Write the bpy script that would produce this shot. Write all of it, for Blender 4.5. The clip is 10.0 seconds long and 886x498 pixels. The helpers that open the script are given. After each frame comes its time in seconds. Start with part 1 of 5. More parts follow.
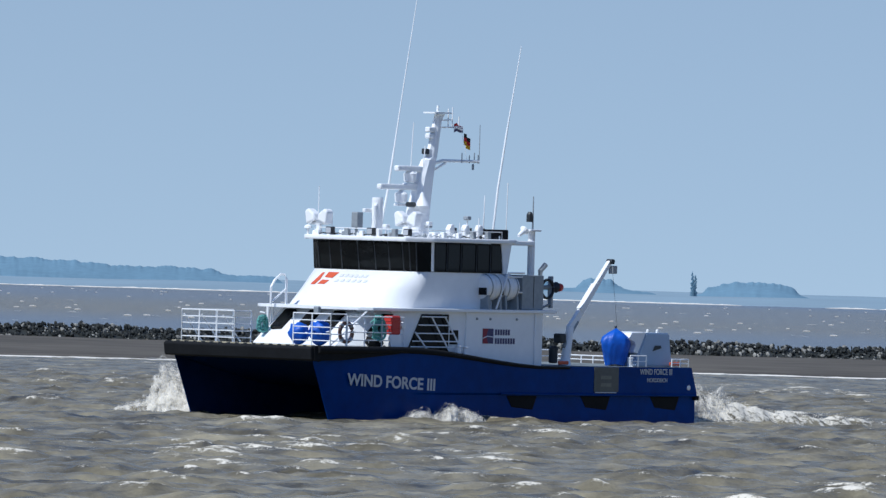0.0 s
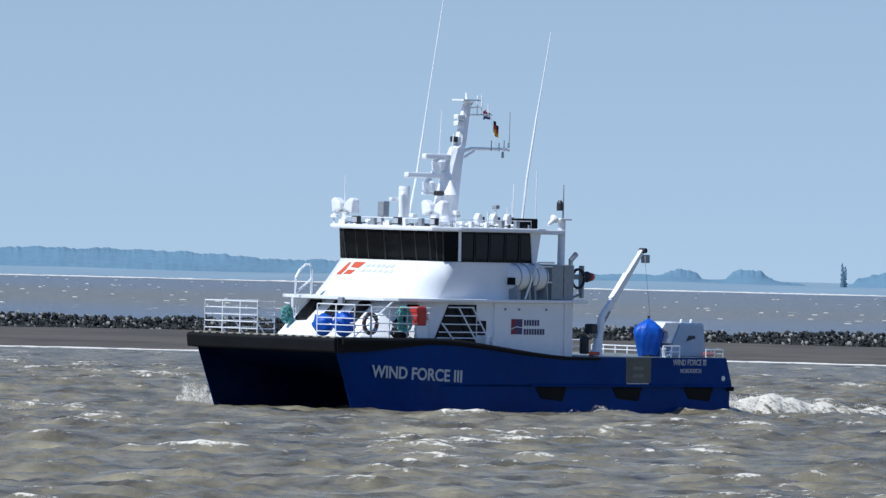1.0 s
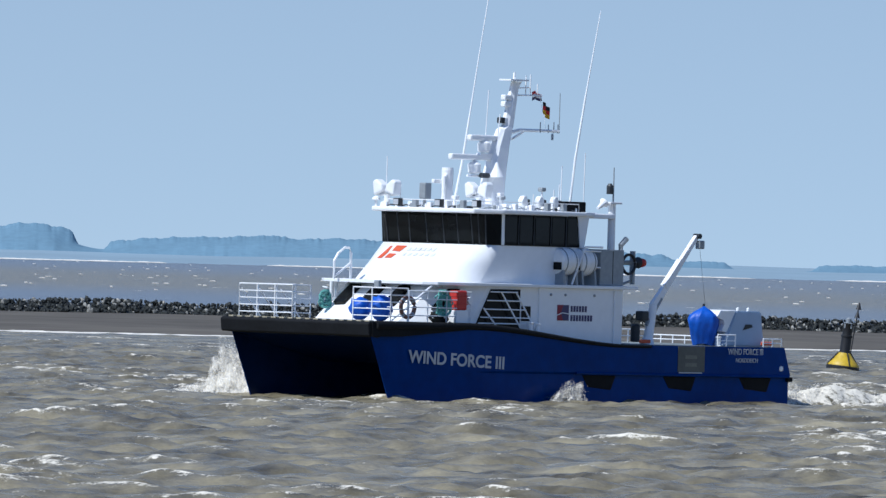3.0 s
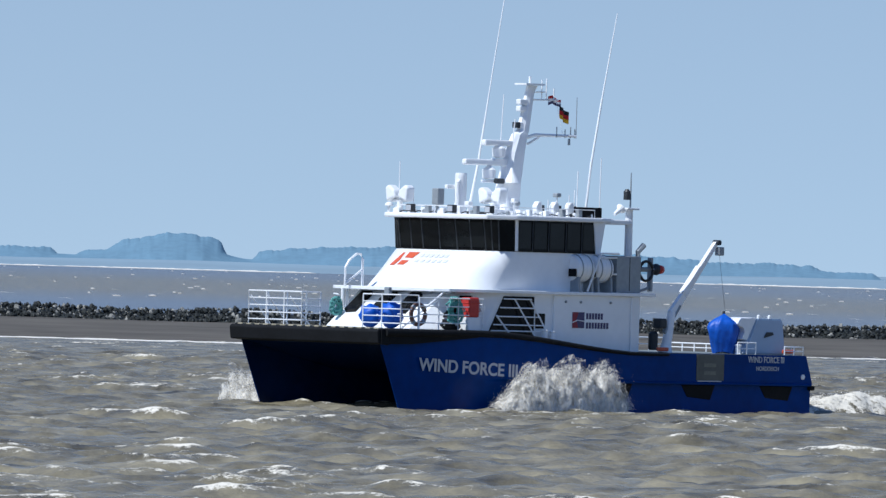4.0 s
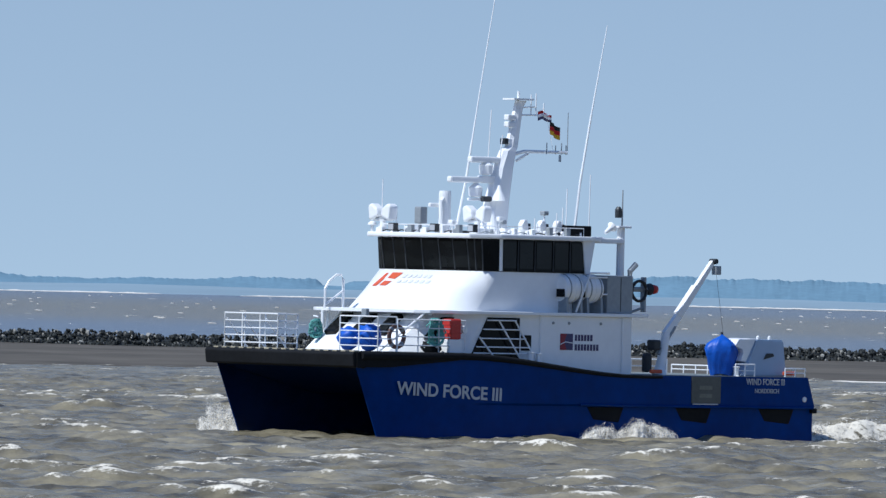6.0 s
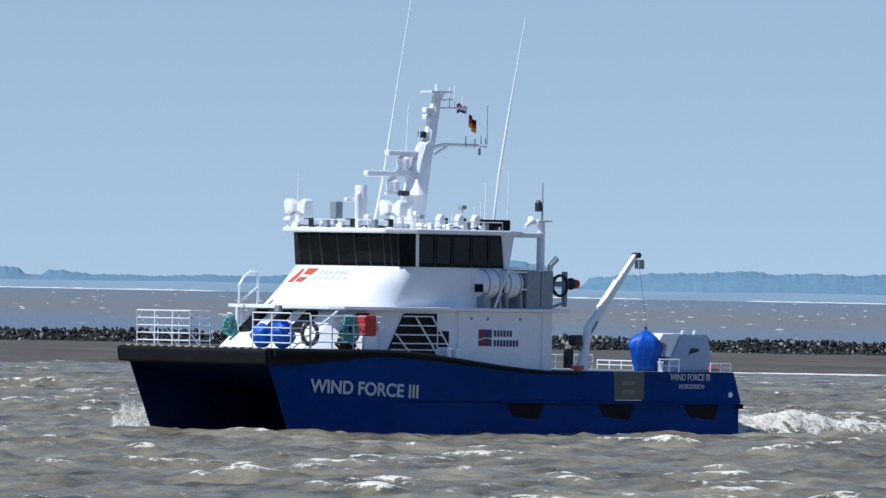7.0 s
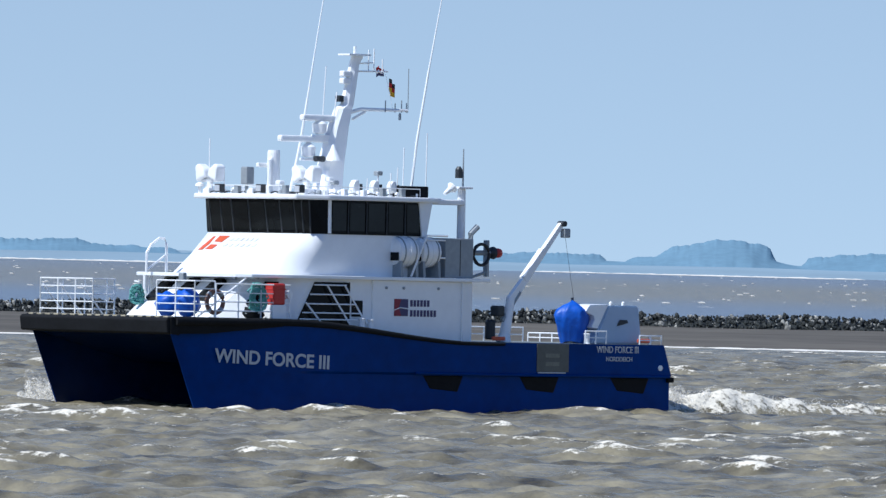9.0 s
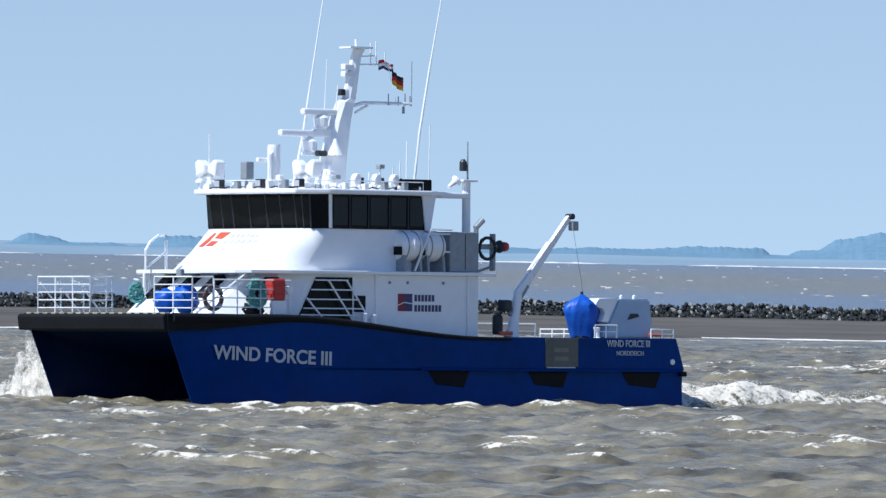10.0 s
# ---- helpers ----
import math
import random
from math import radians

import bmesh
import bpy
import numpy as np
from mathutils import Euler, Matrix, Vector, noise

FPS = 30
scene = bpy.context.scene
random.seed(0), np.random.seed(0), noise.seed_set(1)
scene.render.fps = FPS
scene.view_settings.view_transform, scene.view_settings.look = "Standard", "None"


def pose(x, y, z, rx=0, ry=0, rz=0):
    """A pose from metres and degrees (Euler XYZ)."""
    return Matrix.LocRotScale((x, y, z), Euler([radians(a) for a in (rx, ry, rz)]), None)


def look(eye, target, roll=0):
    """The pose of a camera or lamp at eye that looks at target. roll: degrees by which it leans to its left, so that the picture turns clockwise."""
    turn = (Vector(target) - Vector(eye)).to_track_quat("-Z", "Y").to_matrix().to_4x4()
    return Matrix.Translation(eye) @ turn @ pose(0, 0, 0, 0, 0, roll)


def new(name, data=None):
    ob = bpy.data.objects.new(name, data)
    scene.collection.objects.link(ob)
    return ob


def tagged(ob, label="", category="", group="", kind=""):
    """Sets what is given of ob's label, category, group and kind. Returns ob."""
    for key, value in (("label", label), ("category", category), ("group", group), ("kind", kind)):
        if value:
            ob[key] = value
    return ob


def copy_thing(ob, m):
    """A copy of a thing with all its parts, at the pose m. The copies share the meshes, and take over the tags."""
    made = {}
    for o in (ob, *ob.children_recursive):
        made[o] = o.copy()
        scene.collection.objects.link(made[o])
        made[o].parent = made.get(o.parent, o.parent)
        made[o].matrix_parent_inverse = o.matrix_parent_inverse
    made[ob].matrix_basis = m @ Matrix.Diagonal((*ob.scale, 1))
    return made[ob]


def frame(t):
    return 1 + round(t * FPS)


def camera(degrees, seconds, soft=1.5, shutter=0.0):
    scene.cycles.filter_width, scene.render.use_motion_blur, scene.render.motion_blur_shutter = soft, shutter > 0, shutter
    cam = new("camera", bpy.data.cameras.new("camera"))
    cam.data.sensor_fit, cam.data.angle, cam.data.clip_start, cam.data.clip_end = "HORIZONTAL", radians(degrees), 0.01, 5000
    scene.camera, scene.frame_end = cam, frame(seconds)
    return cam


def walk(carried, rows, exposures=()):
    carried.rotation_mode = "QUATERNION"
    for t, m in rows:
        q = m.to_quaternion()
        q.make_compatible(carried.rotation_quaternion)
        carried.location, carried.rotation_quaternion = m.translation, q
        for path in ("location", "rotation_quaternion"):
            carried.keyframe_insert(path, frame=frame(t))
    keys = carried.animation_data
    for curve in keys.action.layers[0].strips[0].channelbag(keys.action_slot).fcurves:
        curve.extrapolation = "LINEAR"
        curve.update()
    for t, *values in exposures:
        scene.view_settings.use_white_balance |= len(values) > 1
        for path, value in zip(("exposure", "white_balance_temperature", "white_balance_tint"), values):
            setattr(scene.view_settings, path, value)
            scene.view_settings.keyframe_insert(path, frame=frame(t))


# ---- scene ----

# camera: a telephoto lens on the dyke, panning after the vessel
EYE = Vector((0.0, 0.0, 5.3))
cam = camera(5.2246, 10.0, soft=1.4)
# seconds, azimuth to the right, elevation, lean (degrees)
AIM = [
    (0, -0.002, 0.1856, 1.667), (0.5, -0.4007, 0.1592, 1.546), (1, -0.8837, 0.1175, 1.425),
    (1.5, -1.3552, 0.109, 1.442), (2, -1.7662, 0.0673, 1.459), (2.5, -2.1809, 0.06, 1.496),
    (3, -2.6532, 0.0284, 1.533), (4.5, -3.9171, 0.1534, 1.557), (5, -4.2908, 0.244, 1.404),
    (6.5, -5.3549, 0.1885, 1.304), (7, -5.4752, 0.1776, 1.119), (7.5, -5.7064, 0.1521, 1.016),
    (8, -5.9867, 0.1083, 1.008), (8.5, -6.3323, 0.0492, 1.025), (9, -6.7699, 0.022, 1.442),
    (9.5, -7.2466, -0.0075, 1.499), (10, -7.7317, -0.0268, 1.082)]


def aim(az, el, lean):
    a, e = radians(az), radians(el)
    way = Vector((math.sin(a) * math.cos(e), math.cos(a) * math.cos(e), math.sin(e)))
    return look(EYE, EYE + way * 100, lean)


walk(cam, [(t, aim(a, e, r)) for t, a, e, r in AIM],
     exposures=[(t, e, 5600, 9) for t, e in ((0, -0.06), (1, 0.04), (3, 0.08), (5, 0.03), (6.5, 0.0), (7.5, 0.12), (9, 0.22), (10, 0.28))])

# light: hazy sky, sun high from the left of the view
SUN_WAY = Vector((-0.76, -0.60, 1.32)).normalized()
world = bpy.data.worlds.new("sky")
scene.world = world
world.use_nodes = True
wn, wl = world.node_tree.nodes, world.node_tree.links
sky = wn.new("ShaderNodeTexSky")
sky.sky_type = "NISHITA"
sky.sun_disc = False
sky.sun_elevation = math.asin(SUN_WAY.z)
sky.sun_rotation = math.atan2(SUN_WAY.x, SUN_WAY.y)
sky.altitude = 1500
lift_in, lift, unit = wn.new("ShaderNodeTexCoord"), wn.new("ShaderNodeVectorMath"), wn.new("ShaderNodeVectorMath")
lift.operation, unit.operation = "ADD", "NORMALIZE"
lift.inputs[1].default_value = (0, 0, 0.12)
wl.new(lift_in.outputs["Generated"], lift.inputs[0])
wl.new(lift.outputs["Vector"], unit.inputs[0])
wl.new(unit.outputs["Vector"], sky.inputs["Vector"])
sky.air_density, sky.dust_density, sky.ozone_density = 0.8, 0.0, 2.0
tint = wn.new("ShaderNodeMix")
tint.data_type, tint.blend_type = "RGBA", "MULTIPLY"
tint.inputs["Factor"].default_value = 1.0
haze, height, rise = wn.new("ShaderNodeMix"), wn.new("ShaderNodeSeparateXYZ"), wn.new("ShaderNodeMapRange")
haze.data_type, rise.interpolation_type = "RGBA", "SMOOTHSTEP"
haze.inputs["A"].default_value, haze.inputs["B"].default_value = (1.27, 1.0, 0.76, 1), (0.95, 1.02, 1.12, 1)
rise.inputs["From Min"].default_value, rise.inputs["From Max"].default_value = 0.05, 0.6
wl.new(lift_in.outputs["Generated"], height.inputs["Vector"])
wl.new(height.outputs["Z"], rise.inputs["Value"])
wl.new(rise.outputs["Result"], haze.inputs["Factor"])
wl.new(haze.outputs["Result"], tint.inputs["B"])
wl.new(sky.outputs["Color"], tint.inputs["A"])
wl.new(tint.outputs["Result"], wn["Background"].inputs["Color"])
wn["Background"].inputs["Strength"].default_value = 0.132

sun = new("sun", bpy.data.lights.new("sun", "SUN"))
sun.data.energy, sun.data.angle, sun.data.color = 4.3, radians(0.6), (1.0, 0.94, 0.84)
sun.matrix_world = look((0, 0, 60), Vector((0, 0, 60)) - SUN_WAY)


# ---- materials ----
def material(name, colour, rough=0.5, metal=0.0, dark=0.75, grain=6.0, coarse=0.7, bump=0.0, bump_scale=20.0, spec=0.5):
    """A painted or natural surface with variation at two scales."""
    m = bpy.data.materials.new(name)
    m.use_nodes = True
    n, l = m.node_tree.nodes, m.node_tree.links
    b = n["Principled BSDF"]
    tc = n.new("ShaderNodeTexCoord")
    fine, wide = n.new("ShaderNodeTexNoise"), n.new("ShaderNodeTexNoise")
    fine.inputs["Scale"].default_value, wide.inputs["Scale"].default_value = grain, coarse
    fine.inputs["Detail"].default_value, wide.inputs["Detail"].default_value = 5, 4
    for x in (fine, wide):
        l.new(tc.outputs["Object"], x.inputs["Vector"])
    add = n.new("ShaderNodeMath")
    add.operation = "ADD"
    l.new(fine.outputs["Fac"], add.inputs[0])
    l.new(wide.outputs["Fac"], add.inputs[1])
    ramp = n.new("ShaderNodeMapRange")
    ramp.inputs["From Min"].default_value, ramp.inputs["From Max"].default_value = 0.65, 1.25
    l.new(add.outputs["Value"], ramp.inputs["Value"])
    mix = n.new("ShaderNodeMix")
    mix.data_type = "RGBA"
    mix.inputs["A"].default_value = (*[c * dark for c in colour], 1)
    mix.inputs["B"].default_value = (*colour, 1)
    l.new(ramp.outputs["Result"], mix.inputs["Factor"])
    l.new(mix.outputs["Result"], b.inputs["Base Color"])
    b.inputs["Roughness"].default_value, b.inputs["Metallic"].default_value = rough, metal
    b.inputs["Specular IOR Level"].default_value = spec
    if bump:
        bn = n.new("ShaderNodeTexNoise")
        bn.inputs["Scale"].default_value, bn.inputs["Detail"].default_value = bump_scale, 6
        l.new(tc.outputs["Object"], bn.inputs["Vector"])
        bp = n.new("ShaderNodeBump")
        bp.inputs["Strength"].default_value, bp.inputs["Distance"].default_value = bump, 0.05
        l.new(bn.outputs["Fac"], bp.inputs["Height"])
        l.new(bp.outputs["Normal"], b.inputs["Normal"])
    return m


WHITE = material("white_paint", (0.89, 0.90, 0.90), 0.35, dark=0.93, grain=3, coarse=0.5)
BLUE = material("hull_blue", (0.0002, 0.036, 0.205), 0.2, spec=0.08, dark=0.7, grain=2.2, coarse=0.35, bump=0.05, bump_scale=1.5)
RUBBER = material("black_rubber", (0.009, 0.010, 0.012), 0.8, spec=0.2, dark=0.5, bump=0.2)
GLASS = material("dark_glass", (0.004, 0.005, 0.006), 0.2, spec=0.12, dark=0.6, grain=1.5)
PANE = material("tinted_pane", (0.011, 0.013, 0.014), 0.16, spec=0.25, dark=0.3, grain=1.2, coarse=0.8)
GREY = material("grey_metal", (0.33, 0.36, 0.38), 0.5, 0.2, dark=0.8)
DARK = material("dark_metal", (0.04, 0.045, 0.05), 0.5, 0.3, dark=0.7)
RED = material("red_plastic", (0.55, 0.035, 0.025), 0.45, dark=0.75)
ORANGE = material("orange_red_paint", (0.62, 0.10, 0.035), 0.5, dark=0.85)
FAINT = material("faded_letter_paint", (0.66, 0.68, 0.70), 0.6, dark=0.92)
PALE = material("pale_letter_paint", (0.52, 0.54, 0.57), 0.6, dark=0.85)
NAVY = material("navy_letter_paint", (0.07, 0.06, 0.14), 0.6, dark=0.85)
TARP = material("blue_tarpaulin", (0.006, 0.10, 0.56), 0.5, dark=0.65, grain=4, bump=0.4, bump_scale=6)
ROPE = material("green_rope", (0.17, 0.46, 0.41), 0.85, dark=0.6, grain=20)
RING = material("faded_orange_foam", (0.21, 0.105, 0.075), 0.6, dark=0.6)
DECK = material("grey_deck_paint", (0.22, 0.25, 0.25), 0.8, dark=0.7, bump=0.2)
CASING = material("blue_grey_paint", (0.40, 0.50, 0.63), 0.45, dark=0.88, grain=2, coarse=0.6)
PLATE_PALE = material("worn_stencil_paint", (0.21, 0.21, 0.17), 0.7, dark=0.6, grain=9)
PLATE = material("checker_plate_grey", (0.13, 0.135, 0.12), 0.6, 0.3, dark=0.75)
YELLOW = material("yellow_buoy_paint", (0.62, 0.42, 0.02), 0.5, dark=0.7)
BLACKP = material("black_buoy_paint", (0.015, 0.015, 0.016), 0.5, dark=0.6)
FLAG_BLACK = material("flag_black", (0.02, 0.02, 0.02), 0.9)
FLAG_RED = material("flag_red", (0.55, 0.02, 0.02), 0.9)
MAROON = material("dark_red_emblem_paint", (0.27, 0.03, 0.045), 0.6)
FLAG_GOLD = material("flag_gold", (0.75, 0.42, 0.02), 0.9)
MUD = material("wet_mud", (0.135, 0.121, 0.098), 0.8, spec=0.15, dark=0.45, grain=0.22, coarse=0.05, bump=0.3, bump_scale=1.2)
STONE = material("weed_dark_stone", (0.022, 0.026, 0.023), 0.75, dark=0.35, grain=3.0, coarse=0.9, bump=0.5, bump_scale=5)
STONE_PALE = material("bare_pale_stone", (0.36, 0.35, 0.31), 0.8, dark=0.25, grain=3.0, bump=0.5, bump_scale=5)
# aerial haze is painted into both base colours: paler and bluer
LAND = material("far_meadow_hazed", (0.235, 0.325, 0.385), 0.95, dark=0.8, grain=0.02, coarse=0.004)
WOODS = material("far_woodland_hazed", (0.165, 0.272, 0.355), 1.0, dark=0.8, spec=0.0, grain=0.35, coarse=0.03)


def foam_material(name="sea_foam", thin=None):
    """Aerated water: scatters light on both sides. thin: the range over which a streaky veil opens."""
    m = bpy.data.materials.new(name)
    m.use_nodes = True
    n, l = m.node_tree.nodes, m.node_tree.links
    n.remove(n["Principled BSDF"])
    d, t, mix = n.new("ShaderNodeBsdfDiffuse"), n.new("ShaderNodeBsdfTranslucent"), n.new("ShaderNodeMixShader")
    tc, tex, col = n.new("ShaderNodeTexCoord"), n.new("ShaderNodeTexNoise"), n.new("ShaderNodeMix")
    tex.inputs["Scale"].default_value, tex.inputs["Detail"].default_value = 2.5, 5
    l.new(tc.outputs["Object"], tex.inputs["Vector"])
    col.data_type = "RGBA"
    col.inputs["A"].default_value, col.inputs["B"].default_value = (0.93, 0.88, 0.77, 1), (0.98, 0.96, 0.90, 1)
    l.new(tex.outputs["Fac"], col.inputs["Factor"])
    for x in (d, t):
        l.new(col.outputs["Result"], x.inputs["Color"])
    # light wanders through the bubbles, so that the surface's own slope counts for less
    geo, up, even = n.new("ShaderNodeNewGeometry"), n.new("ShaderNodeVectorMath"), n.new("ShaderNodeVectorMath")
    up.operation, even.operation = "ADD", "NORMALIZE"
    up.inputs[1].default_value = (0, 0, 0.9)
    l.new(geo.outputs["Normal"], up.inputs[0])
    l.new(up.outputs["Vector"], even.inputs[0])
    l.new(even.outputs["Vector"], d.inputs["Normal"])
    mix.inputs["Fac"].default_value = 0.3
    l.new(d.outputs["BSDF"], mix.inputs[1])
    l.new(t.outputs["BSDF"], mix.inputs[2])
    l.new(mix.outputs["Shader"], n["Material Output"].inputs["Surface"])
    if thin:
        mp, gaps, cut = n.new("ShaderNodeMapping"), n.new("ShaderNodeTexNoise"), n.new("ShaderNodeMapRange")
        blend, veil = n.new("ShaderNodeBsdfTransparent"), n.new("ShaderNodeMixShader")
        mp.inputs["Scale"].default_value = (2.2, 2.2, 1.1)
        mp.inputs["Rotation"].default_value = (0, 0.5, 0)
        gaps.inputs["Scale"].default_value, gaps.inputs["Detail"].default_value, gaps.inputs["Roughness"].default_value = 1.6, 9, 0.72
        cut.inputs["From Min"].default_value, cut.inputs["From Max"].default_value = thin
        l.new(tc.outputs["Object"], mp.inputs["Vector"])
        l.new(mp.outputs["Vector"], gaps.inputs["Vector"])
        l.new(gaps.outputs["Fac"], cut.inputs["Value"])
        l.new(cut.outputs["Result"], veil.inputs["Fac"])
        l.new(blend.outputs["BSDF"], veil.inputs[1])
        l.new(mix.outputs["Shader"], veil.inputs[2])
        l.new(veil.outputs["Shader"], n["Material Output"].inputs["Surface"])
    return m


# near-black copy of the hull blue: the tunnel's shade put into the colour
TUNNEL_SHADE = material("tunnel_shade_blue", (0.0015, 0.011, 0.050), 0.25, spec=0.25, dark=0.6, grain=2.0, coarse=0.4)
BEIGE = material("worn_beige_timber", (0.45, 0.40, 0.28), 0.8, dark=0.5, grain=8)

FOAM = foam_material()
VEIL = foam_material("spray_veil", (0.42, 0.62))
THIN_VEIL = foam_material("thin_spray_veil", (0.48, 0.80))


def water_material():
    m = bpy.data.materials.new("silty_sea")
    m.use_nodes = True
    n, l = m.node_tree.nodes, m.node_tree.links
    b = n["Principled BSDF"]
    tc = n.new("ShaderNodeTexCoord")
    at = n.new("ShaderNodeAttribute")
    at.attribute_name = "foam"
    br = n.new("ShaderNodeTexNoise")
    br.inputs["Scale"].default_value, br.inputs["Detail"].default_value, br.inputs["Roughness"].default_value = 2.2, 10, 0.8
    l.new(tc.outputs["Object"], br.inputs["Vector"])
    s = n.new("ShaderNodeMath")
    s.operation = "MULTIPLY_ADD"
    s.inputs[1].default_value = 4.6
    l.new(br.outputs["Fac"], s.inputs[0])
    l.new(at.outputs["Fac"], s.inputs[2])
    k = n.new("ShaderNodeMapRange")
    k.inputs["From Min"].default_value, k.inputs["From Max"].default_value = 3.0, 3.3
    l.new(s.outputs["Value"], k.inputs["Value"])
    tone = n.new("ShaderNodeTexNoise")
    tone.inputs["Scale"].default_value, tone.inputs["Detail"].default_value, tone.inputs["Roughness"].default_value = 0.4, 8, 0.62
    l.new(tc.outputs["Object"], tone.inputs["Vector"])
    silt = n.new("ShaderNodeMix")
    silt.data_type = "RGBA"
    silt.inputs["A"].default_value, silt.inputs["B"].default_value = (0.045, 0.039, 0.025, 1), (0.325, 0.287, 0.19, 1)
    tr = n.new("ShaderNodeMapRange")
    tr.inputs["From Min"].default_value, tr.inputs["From Max"].default_value = 0.3, 0.7
    l.new(tone.outputs["Fac"], tr.inputs["Value"])
    l.new(tr.outputs["Result"], silt.inputs["Factor"])
    # sky mirrored in calmer water, painted in as a bluer base colour
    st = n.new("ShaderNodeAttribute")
    st.attribute_name = "blend"
    blend = n.new("ShaderNodeMix")
    blend.data_type = "RGBA"
    blend.inputs["B"].default_value = (0.13, 0.17, 0.23, 1)
    l.new(st.outputs["Fac"], blend.inputs["Factor"])
    l.new(silt.outputs["Result"], blend.inputs["A"])
    mix = n.new("ShaderNodeMix")
    mix.data_type = "RGBA"
    mix.inputs["B"].default_value = (0.74, 0.69, 0.58, 1)
    l.new(k.outputs["Result"], mix.inputs["Factor"])
    l.new(blend.outputs["Result"], mix.inputs["A"])
    l.new(mix.outputs["Result"], b.inputs["Base Color"])
    r = n.new("ShaderNodeMapRange")
    r.inputs["To Min"].default_value, r.inputs["To Max"].default_value = 0.26, 0.8
    l.new(k.outputs["Result"], r.inputs["Value"])
    l.new(r.outputs["Result"], b.inputs["Roughness"])
    b.inputs["IOR"].default_value = 1.33
    b.inputs["Specular IOR Level"].default_value = 0.36
    rp = n.new("ShaderNodeTexNoise")
    rp.inputs["Scale"].default_value, rp.inputs["Detail"].default_value = 1.4, 6
    l.new(tc.outputs["Object"], rp.inputs["Vector"])
    bp = n.new("ShaderNodeBump")
    bp.inputs["Strength"].default_value, bp.inputs["Distance"].default_value = 0.6, 0.3
    l.new(rp.outputs["Fac"], bp.inputs["Height"])
    l.new(bp.outputs["Normal"], b.inputs["Normal"])
    return m


SEA = water_material()


# ---- mesh helpers ----
def part(name, bm, mat, parent=None, label=""):
    """One mesh object from a bmesh, under a thing or a part."""
    me = bpy.data.meshes.new(name)
    bmesh.ops.recalc_face_normals(bm, faces=bm.faces)
    bm.to_mesh(me)
    bm.free()
    me.materials.append(mat)
    ob = new(name, me)
    if parent:
        ob.parent = parent
    if label:
        ob["label"] = label
    return ob


def thing(name, label, category, group="", kind=""):
    return tagged(new(name), label, category, group, kind)


def B():
    return bmesh.new()


def box(bm, x0, x1, y0, y1, z0, z1, bevel=0.0):
    v = [bm.verts.new(p) for p in ((x0, y0, z0), (x1, y0, z0), (x1, y1, z0), (x0, y1, z0), (x0, y0, z1), (x1, y0, z1), (x1, y1, z1), (x0, y1, z1))]
    fs = [bm.faces.new([v[i] for i in q]) for q in ((3, 2, 1, 0), (4, 5, 6, 7), (0, 1, 5, 4), (1, 2, 6, 5), (2, 3, 7, 6), (3, 0, 4, 7))]
    if bevel:
        es = list({e for f in fs for e in f.edges})
        bmesh.ops.bevel(bm, geom=es, offset=bevel, segments=2, affect="EDGES", profile=0.5)
    return bm


def prism(bm, pts, way, bevel=0.0):
    """Extrudes a polygon of 3D points along a vector."""
    way = Vector(way)
    a = [bm.verts.new(p) for p in pts]
    b = [bm.verts.new(Vector(p) + way) for p in pts]
    k = len(a)
    fs = [bm.faces.new(a[::-1]), bm.faces.new(b)]
    fs += [bm.faces.new((a[i], a[(i + 1) % k], b[(i + 1) % k], b[i])) for i in range(k)]
    if bevel:
        bmesh.ops.bevel(bm, geom=list({e for f in fs for e in f.edges}), offset=bevel, segments=2, affect="EDGES", profile=0.5)
    return bm


def loft(bm, rings, caps=True):
    """Joins closed rings of equal length."""
    vs = [[bm.verts.new(p) for p in r] for r in rings]
    k = len(vs[0])
    for a, b in zip(vs, vs[1:]):
        for i in range(k):
            bm.faces.new((a[i], a[(i + 1) % k], b[(i + 1) % k], b[i]))
    if caps:
        bm.faces.new(vs[0][::-1])
        bm.faces.new(vs[-1])
    return bm


def tube(bm, pts, r0, r1=None, sides=8, closed=False):
    """A round bar along a line of points."""
    pts = [Vector(p) for p in pts]
    r1 = r0 if r1 is None else r1
    rings = []
    k = len(pts)
    for i, p in enumerate(pts):
        a = pts[i - 1] if (i or closed) else p
        b = pts[(i + 1) % k] if (i < k - 1 or closed) else p
        d = (b - a).normalized()
        u = d.orthogonal().normalized() if abs(d.z) > 0.99 else d.cross(Vector((0, 0, 1))).normalized()
        w = d.cross(u)
        r = r0 + (r1 - r0) * i / max(1, k - 1)
        rings.append([p + u * r * math.cos(2 * math.pi * j / sides) + w * r * math.sin(2 * math.pi * j / sides) for j in range(sides)])
    if closed:
        rings.append(rings[0])
        return loft(bm, rings, caps=False)
    return loft(bm, rings)


def lathe(bm, centre, axis, profile, sides=20):
    """Turns (distance along axis, radius) pairs about an axis."""
    axis = Vector(axis).normalized()
    u = axis.orthogonal().normalized()
    w = axis.cross(u)
    c = Vector(centre)
    return loft(bm, [[c + axis * h + (u * math.cos(2 * math.pi * j / sides) + w * math.sin(2 * math.pi * j / sides)) * max(r, 0.002) for j in range(sides)] for h, r in profile])


def ring_points(centre, normal, r, n=24):
    nn = Vector(normal).normalized()
    u = nn.orthogonal().normalized()
    w = nn.cross(u)
    return [Vector(centre) + (u * math.cos(2 * math.pi * i / n) + w * math.sin(2 * math.pi * i / n)) * r for i in range(n)]


def smooth(ob, angle=40):
    for p in ob.data.polygons:
        p.use_smooth = True
    ob.data.set_sharp_from_angle(angle=radians(angle))
    return ob


